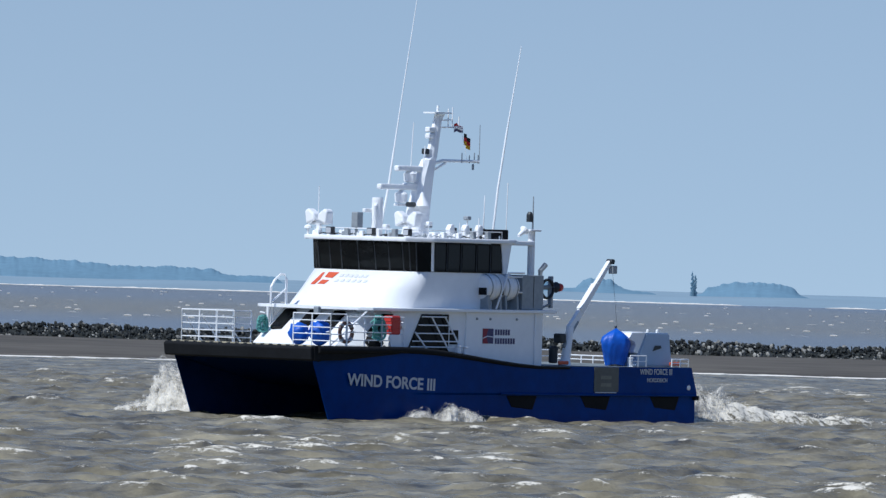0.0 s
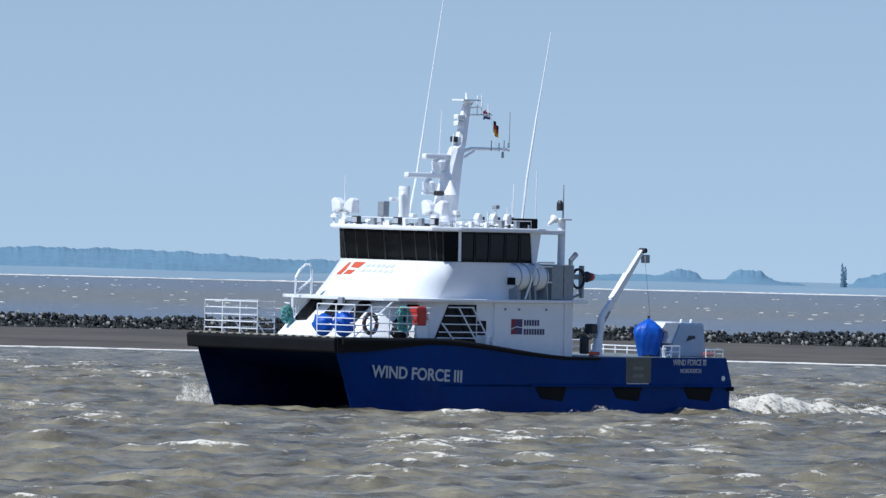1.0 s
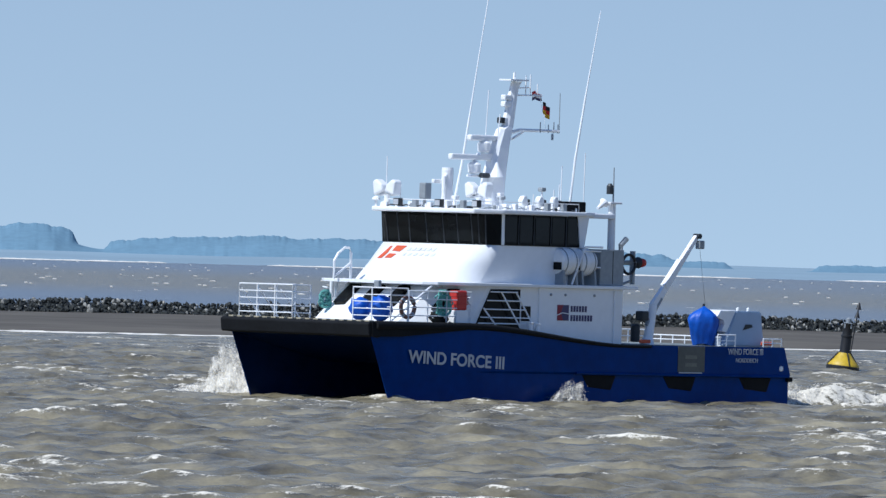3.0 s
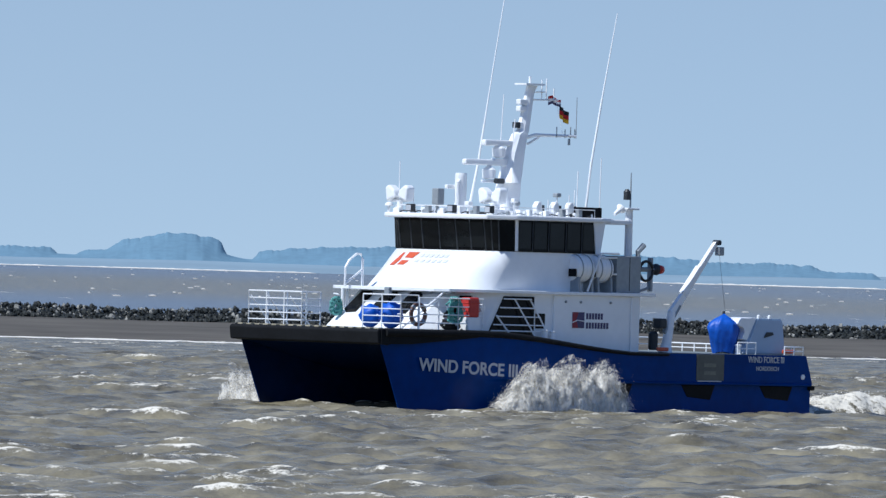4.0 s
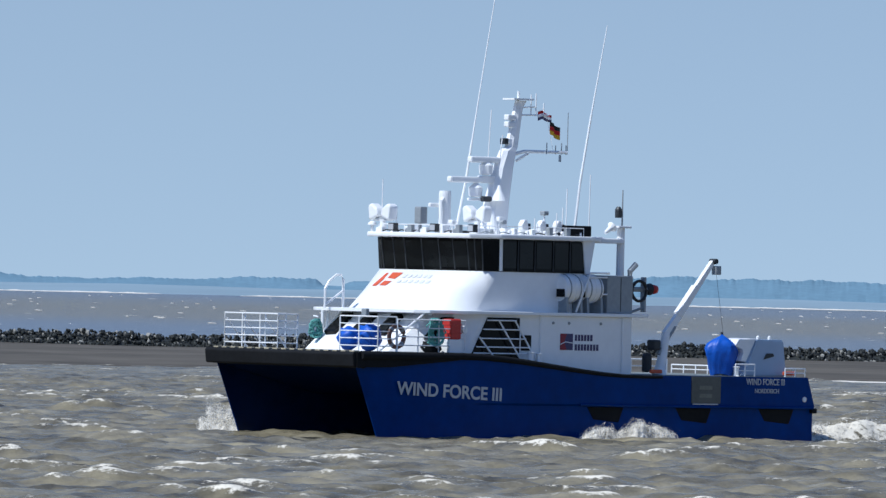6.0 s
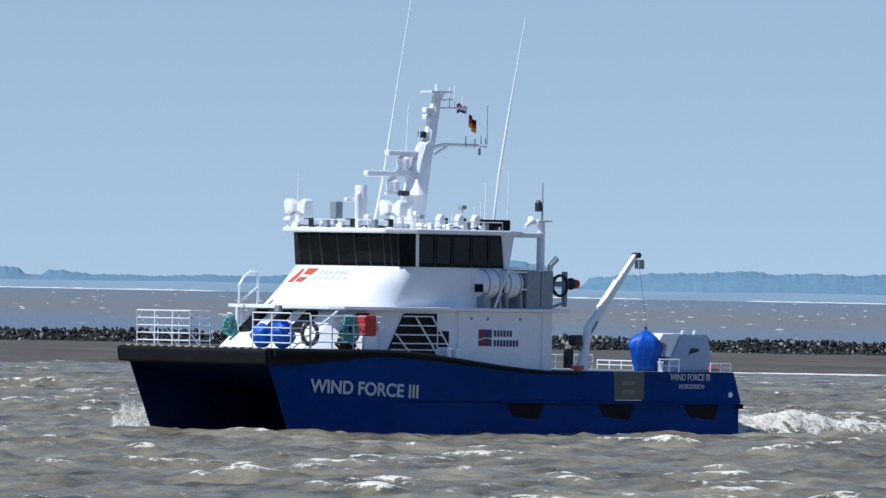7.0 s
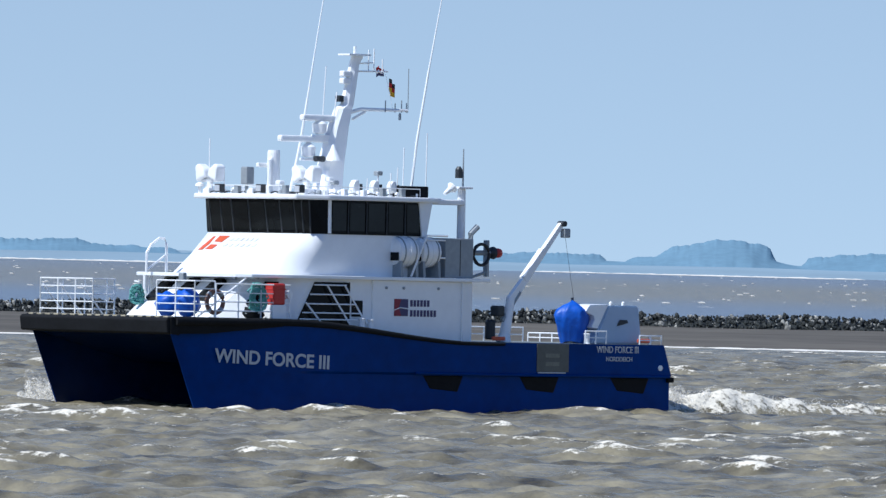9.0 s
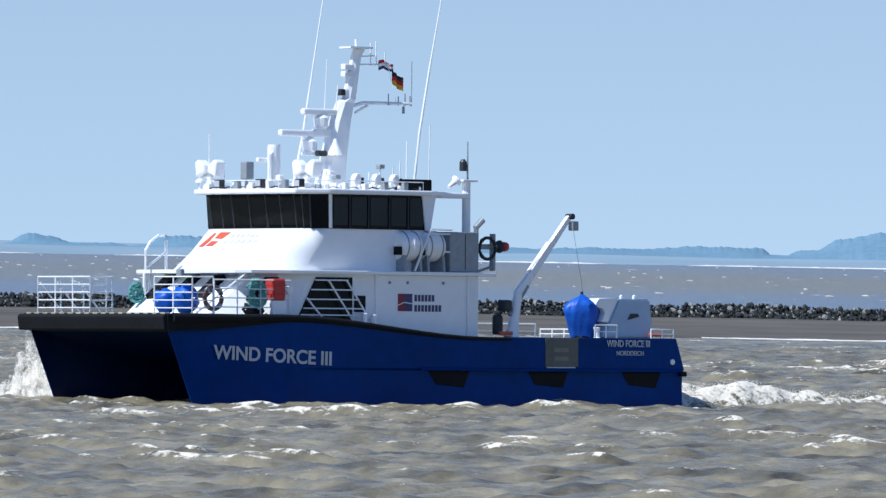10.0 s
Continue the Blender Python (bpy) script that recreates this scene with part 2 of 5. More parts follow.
def lettering(name, body, width, height, m, mat, parent, weight=0.012):
    """Raised letters from the built-in font, fitted to a width and a height."""
    cu = bpy.data.curves.new(name, "FONT")
    cu.body, cu.size, cu.extrude, cu.offset = body, 1.0, 0.006, weight
    tmp = new(name + "_outline", cu)
    bpy.context.view_layer.update()
    me = bpy.data.meshes.new_from_object(tmp.evaluated_get(bpy.context.evaluated_depsgraph_get()))
    bpy.data.objects.remove(tmp)
    xs = [v.co.x for v in me.vertices]
    ys = [v.co.y for v in me.vertices]
    for v in me.vertices:
        v.co.x = (v.co.x - min(xs)) * width / (max(xs) - min(xs))
        v.co.y = (v.co.y - min(ys)) * height / (max(ys) - min(ys))
    # one mesh for each letter: vertices whose faces hang together
    root = list(range(len(me.vertices)))

    def find(i):
        while root[i] != i:
            root[i] = root[root[i]]
            i = root[i]
        return i
    for e in me.edges:
        root[find(e.vertices[0])] = find(e.vertices[1])
    sign = new(name)
    sign.parent = parent
    sign.matrix_basis = m
    islands = {}
    for f in me.polygons:
        islands.setdefault(find(f.vertices[0]), []).append(list(f.vertices))
    for faces in islands.values():
        used = sorted({i for f in faces for i in f})
        at = {i: k for k, i in enumerate(used)}
        lm = bpy.data.meshes.new("letter")
        lm.from_pydata([me.vertices[i].co.copy() for i in used], [], [[at[i] for i in f] for f in faces])
        lm.materials.append(mat)
        new("letter", lm).parent = sign
    return sign


# faces port: reads towards the stern
PORT_FACE = Matrix(((-1, 0, 0, 0), (0, 0, 1, 0), (0, 1, 0, 0), (0, 0, 0, 1)))


def hashed(a, b=0.0):
    return (math.sin(a * 127.1 + b * 311.7) * 43758.5453) % 1.0


# ---- the sea ----
def wave_height(x, y):
    """Short wind waves running against the vessel, with sharpened crests."""
    h = np.zeros_like(x)
    rng = np.random.RandomState(7)
    warp = 0.9 * np.sin(x * 0.11 + y * 0.07) + 0.8 * np.sin(x * 0.05 - y * 0.13 + 1.0)
    for length, amp in ((9, 0.05), (6.5, 0.06), (4.8, 0.065), (3.5, 0.07), (2.5, 0.068), (1.8, 0.054), (1.3, 0.038), (0.9, 0.022)):
        for _ in range(3):
            a = rng.normal(1.0, 0.55)
            k = 2 * math.pi / (length * rng.uniform(0.85, 1.2))
            ph = k * (x * math.cos(a) + y * math.sin(a)) + warp * rng.uniform(0.4, 1.0) + rng.uniform(0, 6.28)
            h += 0.62 * amp * (2 * (1 - np.abs(np.sin(ph / 2))) - 0.75)
    return h


def build_sea():
    fine = np.radians(np.linspace(-17.5, 6.5, 640))
    left = np.radians(np.linspace(-180, -17.7, 60))
    right = np.radians(np.linspace(6.7, 180, 64))[:-1]
    az = np.concatenate((left, fine, right))
    near = np.array([0.02, 30, 80, 130, 170.0])
    mid = 188 * np.exp(np.linspace(0, math.log(640 / 188.0), 1050))
    far = 640 * np.exp(np.linspace(0, math.log(4900 / 640.0), 160))[1:]
    rr = np.concatenate((near, mid, far))
    R, A = np.meshgrid(rr, az, indexing="ij")
    X, Y = R * np.sin(A), R * np.cos(A)
    Z = wave_height(X, Y)
    calm = np.clip((R - 170) / 20, 0, 1) * np.where((A > fine[0]) & (A < fine[-1]), 1, 0) * np.clip((590 - R) / 100, 0.38, 1)
    patch = np.sin(X * 0.21 + 1.3 * np.sin(Y * 0.05)) + np.sin(Y * 0.045 + X * 0.06 + 2 * np.sin(X * 0.033)) + 0.8 * np.sin(X * 0.47 - Y * 0.12)
    crest = np.percentile(Z[5:1055], 98.4)
    foam = np.clip(0.52 + (Z - crest) * 5.0 + (patch - 0.5) * 0.16, -0.6, 0.95)
    Z = Z * calm - 0.05
    n, m = R.shape
    co = np.stack((X, Y, Z), -1).reshape(-1, 3)
    i = np.arange(n * m).reshape(n, m)
    j = np.roll(i, -1, axis=1)
    quads = np.stack((i[:-1], j[:-1], j[1:], i[1:]), -1).reshape(-1, 4)
    me = bpy.data.meshes.new("water")
    me.vertices.add(len(co))
    me.vertices.foreach_set("co", co.astype(np.float32).ravel())
    me.loops.add(quads.size)
    me.loops.foreach_set("vertex_index", quads[:, ::-1].astype(np.int32).ravel())
    me.polygons.add(len(quads))
    me.polygons.foreach_set("loop_start", np.arange(0, quads.size, 4, dtype=np.int32))
    me.polygons.foreach_set("use_smooth", np.ones(len(quads), dtype=bool))
    me.update(calc_edges=True)
    at = me.attributes.new("foam", "FLOAT", "POINT")
    at.data.foreach_set("value", (foam * np.where(R < 640, 1, 0.96)).astype(np.float32).ravel())
    # how strongly the painted sky reflection tints the water, by distance
    blend = np.interp(R, (600, 760, 800, 1080, 1350, 1750, 2300, 3100), (0, 0, 0.75, 0.65, 0.1, 0.1, 0.4, 0.6)) + 0.12 * np.sin(X * 0.013 + Y * 0.004)
    cl = me.attributes.new("blend", "FLOAT", "POINT")
    cl.data.foreach_set("value", np.clip(blend * (R > 700), 0, 1).astype(np.float32).ravel())
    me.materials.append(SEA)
    ob = new("water", me)
    return tagged(ob, "choppy silty brown sea with small whitecaps", "sea", kind="structure")


water = build_sea()


# ---- mud flat, stone bank, far shore ----
def bank_bend(x):
    """How far the stone bank comes towards the dyke along its length."""
    n = min(190.0, max(0.0, -x))
    return 11 + 0.12 * n + 0.0017 * n * n


def mud_edge(x):
    return 606 - 1.4 * (bank_bend(x) - 11) + 5 * math.sin(x * 0.031) + 3 * math.sin(x * 0.093 + 1)


def build_mud():
    bm = B()
    rows = []
    # share of the way from the water's edge to the bank, height
    prof = [(-0.1, -0.8), (0.0, -0.12), (0.08, 0.02), (0.3, 0.12), (0.65, 0.2), (1.0, 0.25), (1.25, 0.2), (1.3, -0.8)]
    for i in range(301):
        x = -520 + i * 3
        y0, y1 = mud_edge(x), 741 - bank_bend(x)
        rows.append([bm.verts.new((x, y0 + (y1 - y0) * u + 1.5 * math.sin(x * 0.17 + k), z + 0.03 * math.sin(x * 0.3 + k))) for k, (u, z) in enumerate(prof)])
    for a, b in zip(rows, rows[1:]):
        for k in range(len(prof) - 1):
            bm.faces.new((a[k], b[k], b[k + 1], a[k + 1]))
    return tagged(smooth(part("mud_flat", bm, MUD)), "bare wet grey-brown mud flat before the stone bank", "mud flat", kind="structure")


def stone_mesh(seed):
    bm = B()
    bmesh.ops.create_icosphere(bm, subdivisions=1, radius=1.0)
    for k, v in enumerate(bm.verts):
        v.co *= 0.72 + 0.5 * hashed(k + 1, seed)
        v.co.z *= 0.8
    me = bpy.data.meshes.new("stone")
    bm.to_mesh(me)
    bm.free()
    me.materials.append(STONE_PALE if seed % 6 == 0 else STONE)
    return me


def build_bank():
    bm = B()
    prof = [(741.5, 0.1), (743.5, 0.75), (745.5, 1.0), (748, 0.95), (751, 0.1)]
    rows = [[bm.verts.new((x, y - bank_bend(x), z * 0.9 + 0.1 * math.sin(x * 0.4))) for y, z in prof] for x in range(-520, 381, 4)]
    for a, b in zip(rows, rows[1:]):
        for k in range(len(prof) - 1):
            bm.faces.new((a[k], b[k], b[k + 1], a[k + 1]))
    bank = tagged(part("stone_bank", bm, STONE), "low training bank of dark weedy rubble stones", "stone bank", kind="structure")
    meshes = [stone_mesh(s) for s in range(12)]
    rng = random.Random(5)
    spots = []
    for i in range(15000):
        x = rng.uniform(-190, 75)
        u = rng.random()
        y = 741.6 + 3.6 * u - bank_bend(x)
        z = 0.12 + 0.86 * min(1, u * 1.5) + 0.1 * math.sin(x * 0.4) + rng.uniform(-0.1, 0.18)
        spots.append((x, y, z, 0.07 + 0.17 * rng.random() ** 2.4, rng.randrange(12), rng.uniform(0, 6.3)))
    near = [s for s in spots if -70 < s[0] < -43][:300]
    for x, y, z, r, k, a in near:
        ob = new("stone", meshes[k])
        ob.parent = bank
        ob.matrix_basis = Matrix.LocRotScale((x, y, z), Euler((a, a * 0.7, a)), (r * 1.25, r, r))
    taken = set(near)
    verts, faces, mats = [], [], []
    for s in spots:
        if s in taken:
            continue
        x, y, z, r, k, a = s
        m = Matrix.LocRotScale((x, y, z), Euler((a, a * 0.7, a)), (r * 1.25, r, r))
        o = len(verts)
        verts += [m @ v.co for v in meshes[k].vertices]
        for p in meshes[k].polygons:
            faces.append([o + q for q in p.vertices])
            mats.append(1 if k % 6 == 0 else 0)
    me = bpy.data.meshes.new("rubble")
    me.from_pydata(verts, [], faces)
    me.materials.append(STONE)
    me.materials.append(STONE_PALE)
    me.polygons.foreach_set("material_index", mats)
    rub = new("rubble", me)
    rub.parent = bank
    rub["kind"] = "stuff"
    return bank


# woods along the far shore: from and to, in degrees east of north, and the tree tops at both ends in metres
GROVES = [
    (-10.32, -10.2, 4.5, 5.8), (-10.17, -10.03, 7.2, 6.4), (-9.98, -9.6, 4.3, 4.8), (-9.45, -8.95, 7.4, 7.8), (-8.95, -8.3, 6.6, 5.2),
    (-8.18, -7.93, 7.9, 7.5), (-7.86, -7.65, 6.8, 6.4), (-7.6, -6.9, 5.6, 5.4), (-6.9, -6.3, 5.8, 6.4), (-6.28, -5.8, 6.9, 7.0),
    (-5.7, -5.44, 6.3, 7.2), (-5.4, -5.14, 10.2, 12.9), (-5.14, -4.92, 13.4, 12.4), (-4.92, -4.79, 11.6, 9.4), (-4.66, -4.35, 7.2, 8.9),
    (-4.35, -3.6, 9.1, 10.6), (-3.6, -2.4, 10.3, 10.2), (-2.4, -1.66, 9.9, 7.8), (-1.62, -1.54, 8.9, 8.3), (-1.5, -1.38, 7.8, 7.9),
    (-1.36, -0.94, 5.9, 5.8), (-0.48, 0.5, 5.7, 6.2), (0.52, 0.66, 8.0, 7.0), (0.79, 0.98, 8.5, 8.3)]
GROVES += [(1.0, 1.3, 5.1, 3.8), (1.52, 1.74, 6.3, 7.6), (1.74, 2.02, 8.8, 8.2), (2.02, 2.13, 7.6, 5.8), (2.3, 2.42, 3.3, 3.0)]


def build_far_shore():
    bm = B()
    prof = [(3180, -0.6), (3230, 0.5), (3260, 1.6), (3330, 2.6), (3600, 2.9), (4850, 3.2)]
    rows = []
    for i in range(97):
        a = radians(-24 + i * 0.5)
        rows.append([bm.verts.new((r * math.sin(a), r * math.cos(a), z + (0.25 * math.sin(i * 1.7) if k else 0))) for k, (r, z) in enumerate(prof)])
    for a, b in zip(rows, rows[1:]):
        for k in range(len(prof) - 1):
            bm.faces.new((a[k], b[k], b[k + 1], a[k + 1]))
    tagged(smooth(part("far_shore", bm, LAND)), "low blue-green shore far across the water, haze painted into its colour", "shore", kind="structure")
    # the massed crowns of the woods, flat-topped plantations with open gaps between
    az = np.arange(-23, 23, 0.006)
    top = 2.6 + 0.5 * np.sin(az * 3.1) + 0.4 * np.sin(az * 7.3 + 1)
    for a0, a1, h0, h1 in GROVES:
        u = np.clip((az - a0) / (a1 - a0), 0, 1)
        # no falling edge where the next grove begins
        joins_left = any(abs(g[1] - a0) < 0.06 for g in GROVES)
        joins_right = any(abs(g[0] - a1) < 0.06 for g in GROVES)
        side = np.minimum(np.where(joins_left & (az > a0 - 0.06), 9.0, az - a0), np.where(joins_right & (az < a1 + 0.06), 9.0, a1 - az)) * 59.3
        rim = np.clip(0.55 + 0.45 * np.sqrt(np.clip(side / 2.5, 0, 1)), 0, 1)
        top = np.maximum(top, np.where(side > 0, (h0 + (h1 - h0) * u) * rim, 0))
    top = np.convolve(np.pad(top, 7, mode="edge"), np.ones(15) / 15, mode="valid")
    rng = np.random.RandomState(3)

    def rough(step, size):
        k = np.arange(-24, 24, step)
        return np.interp(az, k, rng.uniform(-1, 1, len(k))) * size
    top = np.maximum(1.8, top + (rough(0.11, 0.35) + rough(0.045, 0.3) + rough(0.018, 0.25) + rough(0.009, 0.15)) * np.clip(top / 8, 0.4, 1.0) - 0.85)
    soft = np.convolve(np.pad(top, 25, mode="edge"), np.ones(51) / 51, mode="valid")
    depth = ((3340, 0.0), (3352, 0.32), (3364, 0.6), (3376, 0.82), (3390, 0.94), (3405, 1.0), (3440, 0.9))
    n, m = len(az), len(depth)
    co = np.zeros((n, m, 3))
    for k, (r0, f) in enumerate(depth):
        r = r0 + rough(0.05, 1.2) + rough(0.02, 0.5)
        co[:, k] = np.stack((r * np.sin(np.radians(az)), r * np.cos(np.radians(az)), 0.8 + ((soft if k < 4 else top) - 0.8) * f), -1)
    idx = np.arange(n * m).reshape(n, m)
    quads = np.stack((idx[:-1, :-1], idx[1:, :-1], idx[1:, 1:], idx[:-1, 1:]), -1).reshape(-1, 4)
    verts, faces = co.reshape(-1, 3).tolist(), quads.tolist()
    # tufts of leaves
    tips = random.Random(6)
    oct_pts = ((1, 0, 0), (0, 1, 0), (-1, 0, 0), (0, -1, 0), (0, 0, 1), (0, 0, -1))
    oct_tri = ((0, 1, 4), (1, 2, 4), (2, 3, 4), (3, 0, 4), (1, 0, 5), (2, 1, 5), (3, 2, 5), (0, 3, 5))

    def tuft(a, r, z, w, h):
        o = len(verts)
        verts.extend([(r * math.sin(radians(a)) + x * w * tips.uniform(0.7, 1.3), r * math.cos(radians(a)) + y * w, z + q * h * tips.uniform(0.7, 1.3)) for x, y, q in oct_pts])
        faces.extend([(o + i, o + j, o + k) for i, j, k in oct_tri])
    # a slender pair of poplars
    for a0, height, wide in ((1.474, 11.0, 0.42), (1.492, 9.9, 0.42), (1.482, 7.5, 0.75)):
        for k in range(40):
            z = 1.5 + (height - 2.0) * k / 39
            tuft(a0 + tips.uniform(-0.006, 0.006), 3345, z, wide * (1.5 - 1.1 * k / 39), 0.5)
    me = bpy.data.meshes.new("far_woods")
    me.from_pydata(verts, [], faces)
    me.polygons.foreach_set("use_smooth", [True] * len(me.polygons))
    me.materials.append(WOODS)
    tagged(new("far_woods", me), "woods and tree rows along the far shore, haze painted into their blue", "woods", kind="stuff")


def streaks(name, label, count, near, far, wide, tall, seed, gaps=False):
    """Low broken lines of white water lying on the sea."""
    rng = random.Random(seed)
    verts, faces = [], []
    for _ in range(count):
        a = rng.uniform(-14, 5)
        if gaps and math.sin(a * 2.1) + 0.6 * math.sin(a * 5.3 + 1) < -0.6:
            continue
        r = near * (far / near) ** rng.random()
        w, h = wide * rng.uniform(0.3, 1.2), tall * rng.uniform(0.3, 1.0)
        c, d = Vector((r * math.sin(radians(a)), r * math.cos(radians(a)), 0)), Vector((math.cos(radians(a)), -math.sin(radians(a)), 0))
        o = len(verts)
        n = 6
        for k in range(n):
            u = -1 + 2 * k / (n - 1)
            verts += [c + d * w * u, c + d * w * u + Vector((0, 0.3, h * (1 - u * u) * rng.uniform(0.4, 1.2) + 0.02)), c + d * w * u + Vector((0, 1.6, -0.1))]
        for k in range(n - 1):
            i = o + 3 * k
            faces += [(i, i + 3, i + 4, i + 1), (i + 1, i + 4, i + 5, i + 2)]
    me = bpy.data.meshes.new(name)
    me.from_pydata(verts, [], faces)
    me.materials.append(FOAM)
    return tagged(new(name, me), label, "whitecaps", kind="stuff")


build_mud()
build_bank()
build_far_shore()
streaks("surf", "white line of surf along the far shore", 800, 3110, 3170, 6.0, 0.32, 9, True)
streaks("whitecap_field", "scattered whitecaps on the far water", 380, 1150, 2950, 0.42, 0.085, 14)


def edge_foam():
    """A thin line of foam where the water meets the mud."""
    rng = random.Random(15)
    verts, faces = [], []
    for line, step, tall in ((0.4, 0.8, 0.05), (9.0, 1.1, 0.03)):
        x = -190.0
        last = False
        while x < 75:
            x += step * rng.uniform(0.5, 1.4)
            on = math.sin(x * 0.11 + line) + 0.8 * math.sin(x * 0.037 + 2 * line) > (-1.1 if line < 1 else 0.7)
            y, h = mud_edge(x) + 1.5 * math.sin(x * 0.17 + 1) + line + rng.uniform(-0.3, 0.3), tall * rng.uniform(0.35, 1.1)
            verts += [(x, y, -0.1), (x, y + 0.15, -0.06 + h), (x, y + 0.9, -0.06)]
            if on and last:
                i = len(verts) - 6
                faces += [(i, i + 3, i + 4, i + 1), (i + 1, i + 4, i + 5, i + 2)]
            last = on
    me = bpy.data.meshes.new("edge_foam")
    me.from_pydata(verts, [], faces)
    me.materials.append(FOAM)
    return tagged(new("edge_foam", me), "thin foam line along the mud flat", "whitecaps", kind="stuff")


edge_foam()


# ---- the crew vessel: x forward from the stern, y to port, z up from the waterline ----
def sheer(x):
    u = min(1, max(0, (x - 9.0) / 9.0))
    return 2.15 + 0.62 * u * u * (3 - 2 * u)


def build_hull(ship):
    for side, name in ((1, "port_hull"), (-1, "starboard_hull")):
        rings = []
        for i in range(41):
            s = i / 40
            x0 = 21.95 * s
            fine = max(0.0, (s - 0.72) / 0.28)
            inner = 1.25 + 2.2 * fine ** 1.3
            outer = 3.72 - 0.2 * max(0, (s - 0.86) / 0.14) ** 2
            low = outer - 0.10 if s < 0.55 else outer - 0.10 * (1 - (s - 0.55) / 0.45)
            zt = sheer(x0)

            def p(y, z, s=s, x0=x0):
                rake = 0.45 * z * s ** 8 + (0.36 * max(0.0, z - 1.1) if s == 0 else 0)
                return (x0 + rake, side * y, z)
            rings.append([p(inner, -0.9), p(low, -0.9), p(low, 0.2), p(low, 1.02), p(outer, 1.10), p(outer, 1.7), p(outer, zt), p(min(inner + 0.4, outer - 0.02), zt), p(min(inner + 0.1, outer - 0.03), 1.25)])
        hull = smooth(part(name, loft(B(), rings), BLUE, ship, "glossy deep blue plated hull"), 30)
        # shade on the tunnel side, painted as a darker hull blue
        hull.data.materials.append(TUNNEL_SHADE)
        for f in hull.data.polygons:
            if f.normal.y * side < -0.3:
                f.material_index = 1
    # bridge deck between the hulls
    bm = B()
    prof = [(0.15, 1.25), (19.3, 1.25), (22.75, 2.25), (22.8, sheer(22) - 0.02)] + [(x, sheer(x) - 0.02) for x in (20, 18, 16, 14, 13, 12, 11, 10, 9, 6, 3, 0.25)]
    prism(bm, [(x, -3.55, z) for x, z in prof], (0, 7.1, 0))
    part("bridge_deck", bm, TUNNEL_SHADE, ship, "bridge deck in hull blue darkened with painted shade")
    bm = B()
    xs = [0.3 + i * 0.75 for i in range(31)]
    prism(bm, [(x, -3.6, sheer(x) - 0.01) for x in xs] + [(x, -3.6, sheer(x) + 0.015) for x in xs[::-1]], (0, 7.2, 0))
    part("deck_plating", bm, DECK, ship, "grey non-slip deck")
    # bow fender
    bm = B()
    prof = [(22.75, 2.25), (23.32, 2.30), (23.38, 2.74), (23.3, 2.82), (22.4, 2.84), (22.3, 2.6)]
    prism(bm, [(x, -3.75, z) for x, z in prof], (0, 7.5, 0), 0.04)
    f = part("bow_fender", bm, RUBBER, ship, "thick black rubber bow fender")
    for side in (1, -1):
        bm = B()
        pts = [(x, side * 3.76, sheer(x) - 0.05 - 0.02 * (x > 19)) for x in [23.0, 22, 21, 20, 19, 18, 17, 16, 15, 14, 13, 12, 11, 10, 9, 8]]
        tube(bm, pts, 0.16, 0.05, 8)
        smooth(part("sheer_fender", bm, RUBBER, ship), 60)
        bm = B()
        prism(bm, [(23.2, side * 3.70, 2.28), (21.6, side * 3.70, 2.30), (18.2, side * 3.70, 2.58), (18.2, side * 3.70, 2.72), (23.2, side * 3.70, 2.8)], (0, side * 0.09, 0))
        part("fender_wing", bm, RUBBER, ship)
        bm = B()
        tube(bm, [(12.1, side * 3.72, 1.08), (9, side * 3.74, 1.06), (0.1, side * 3.74, 1.06)], 0.055, 0.055, 8)
        part("rubbing_strake", bm, BLUE, ship)
        for x0 in (10.6, 6.1, 1.8):
            bm = B()
            prism(bm, [(x0 - 0.8, side * 3.56, 1.0), (x0 + 1.05, side * 3.56, 1.0), (x0 + 0.72, side * 3.56, 0.56), (x0 - 0.55, side * 3.56, 0.46)], (0, side * 0.09, 0), 0.03)
            part("side_fender", bm, RUBBER, ship, "black rubber side fender pad")
    bm = B()
    box(bm, 4.95, 6.45, 3.715, 3.75, 1.18, 2.14, 0.01)
    pl = part("boarding_plate", bm, PLATE, ship, "worn grey checkered boarding plate")
    for z in (1.74, 1.45):
        bm = B()
        box(bm, 5.4, 6.05, 3.748, 3.758, z - 0.07, z + 0.07)
        part("letter_bar", bm, PLATE_PALE, pl)
    bm = B()
    box(bm, 5.1, 6.4, 3.74, 3.77, 1.13, 1.17)
    part("plate_edge", bm, PALE, pl)
    lettering("hull_lettering", "WIND FORCE III", 5.15, 0.47, Matrix.Translation((21.2, 3.735, 1.36)) @ Matrix.Rotation(radians(-2.2), 4, "Y") @ PORT_FACE, PALE, ship, 0.024)["label"] = "pale painted ship's name WIND FORCE III"
    lettering("stern_lettering", "WIND FORCE III", 2.0, 0.23, Matrix.Translation((3.62, 3.735, 1.86)) @ PORT_FACE, PALE, ship)
    lettering("port_lettering", "NORDDEICH", 1.25, 0.16, Matrix.Translation((3.16, 3.735, 1.57)) @ PORT_FACE, PALE, ship)
    bm = B()
    lathe(bm, (0.55, 3.7, 1.36), (0, 1, 0), [(0, 0.1), (0.05, 0.1), (0.06, 0.06)], 12)
    part("hull_fitting", bm, WHITE, ship)
    bm = B()
    box(bm, -0.12, 0.16, 3.2, 3.76, 0.86, 1.04, 0.04)
    part("stern_fender", bm, RUBBER, ship)


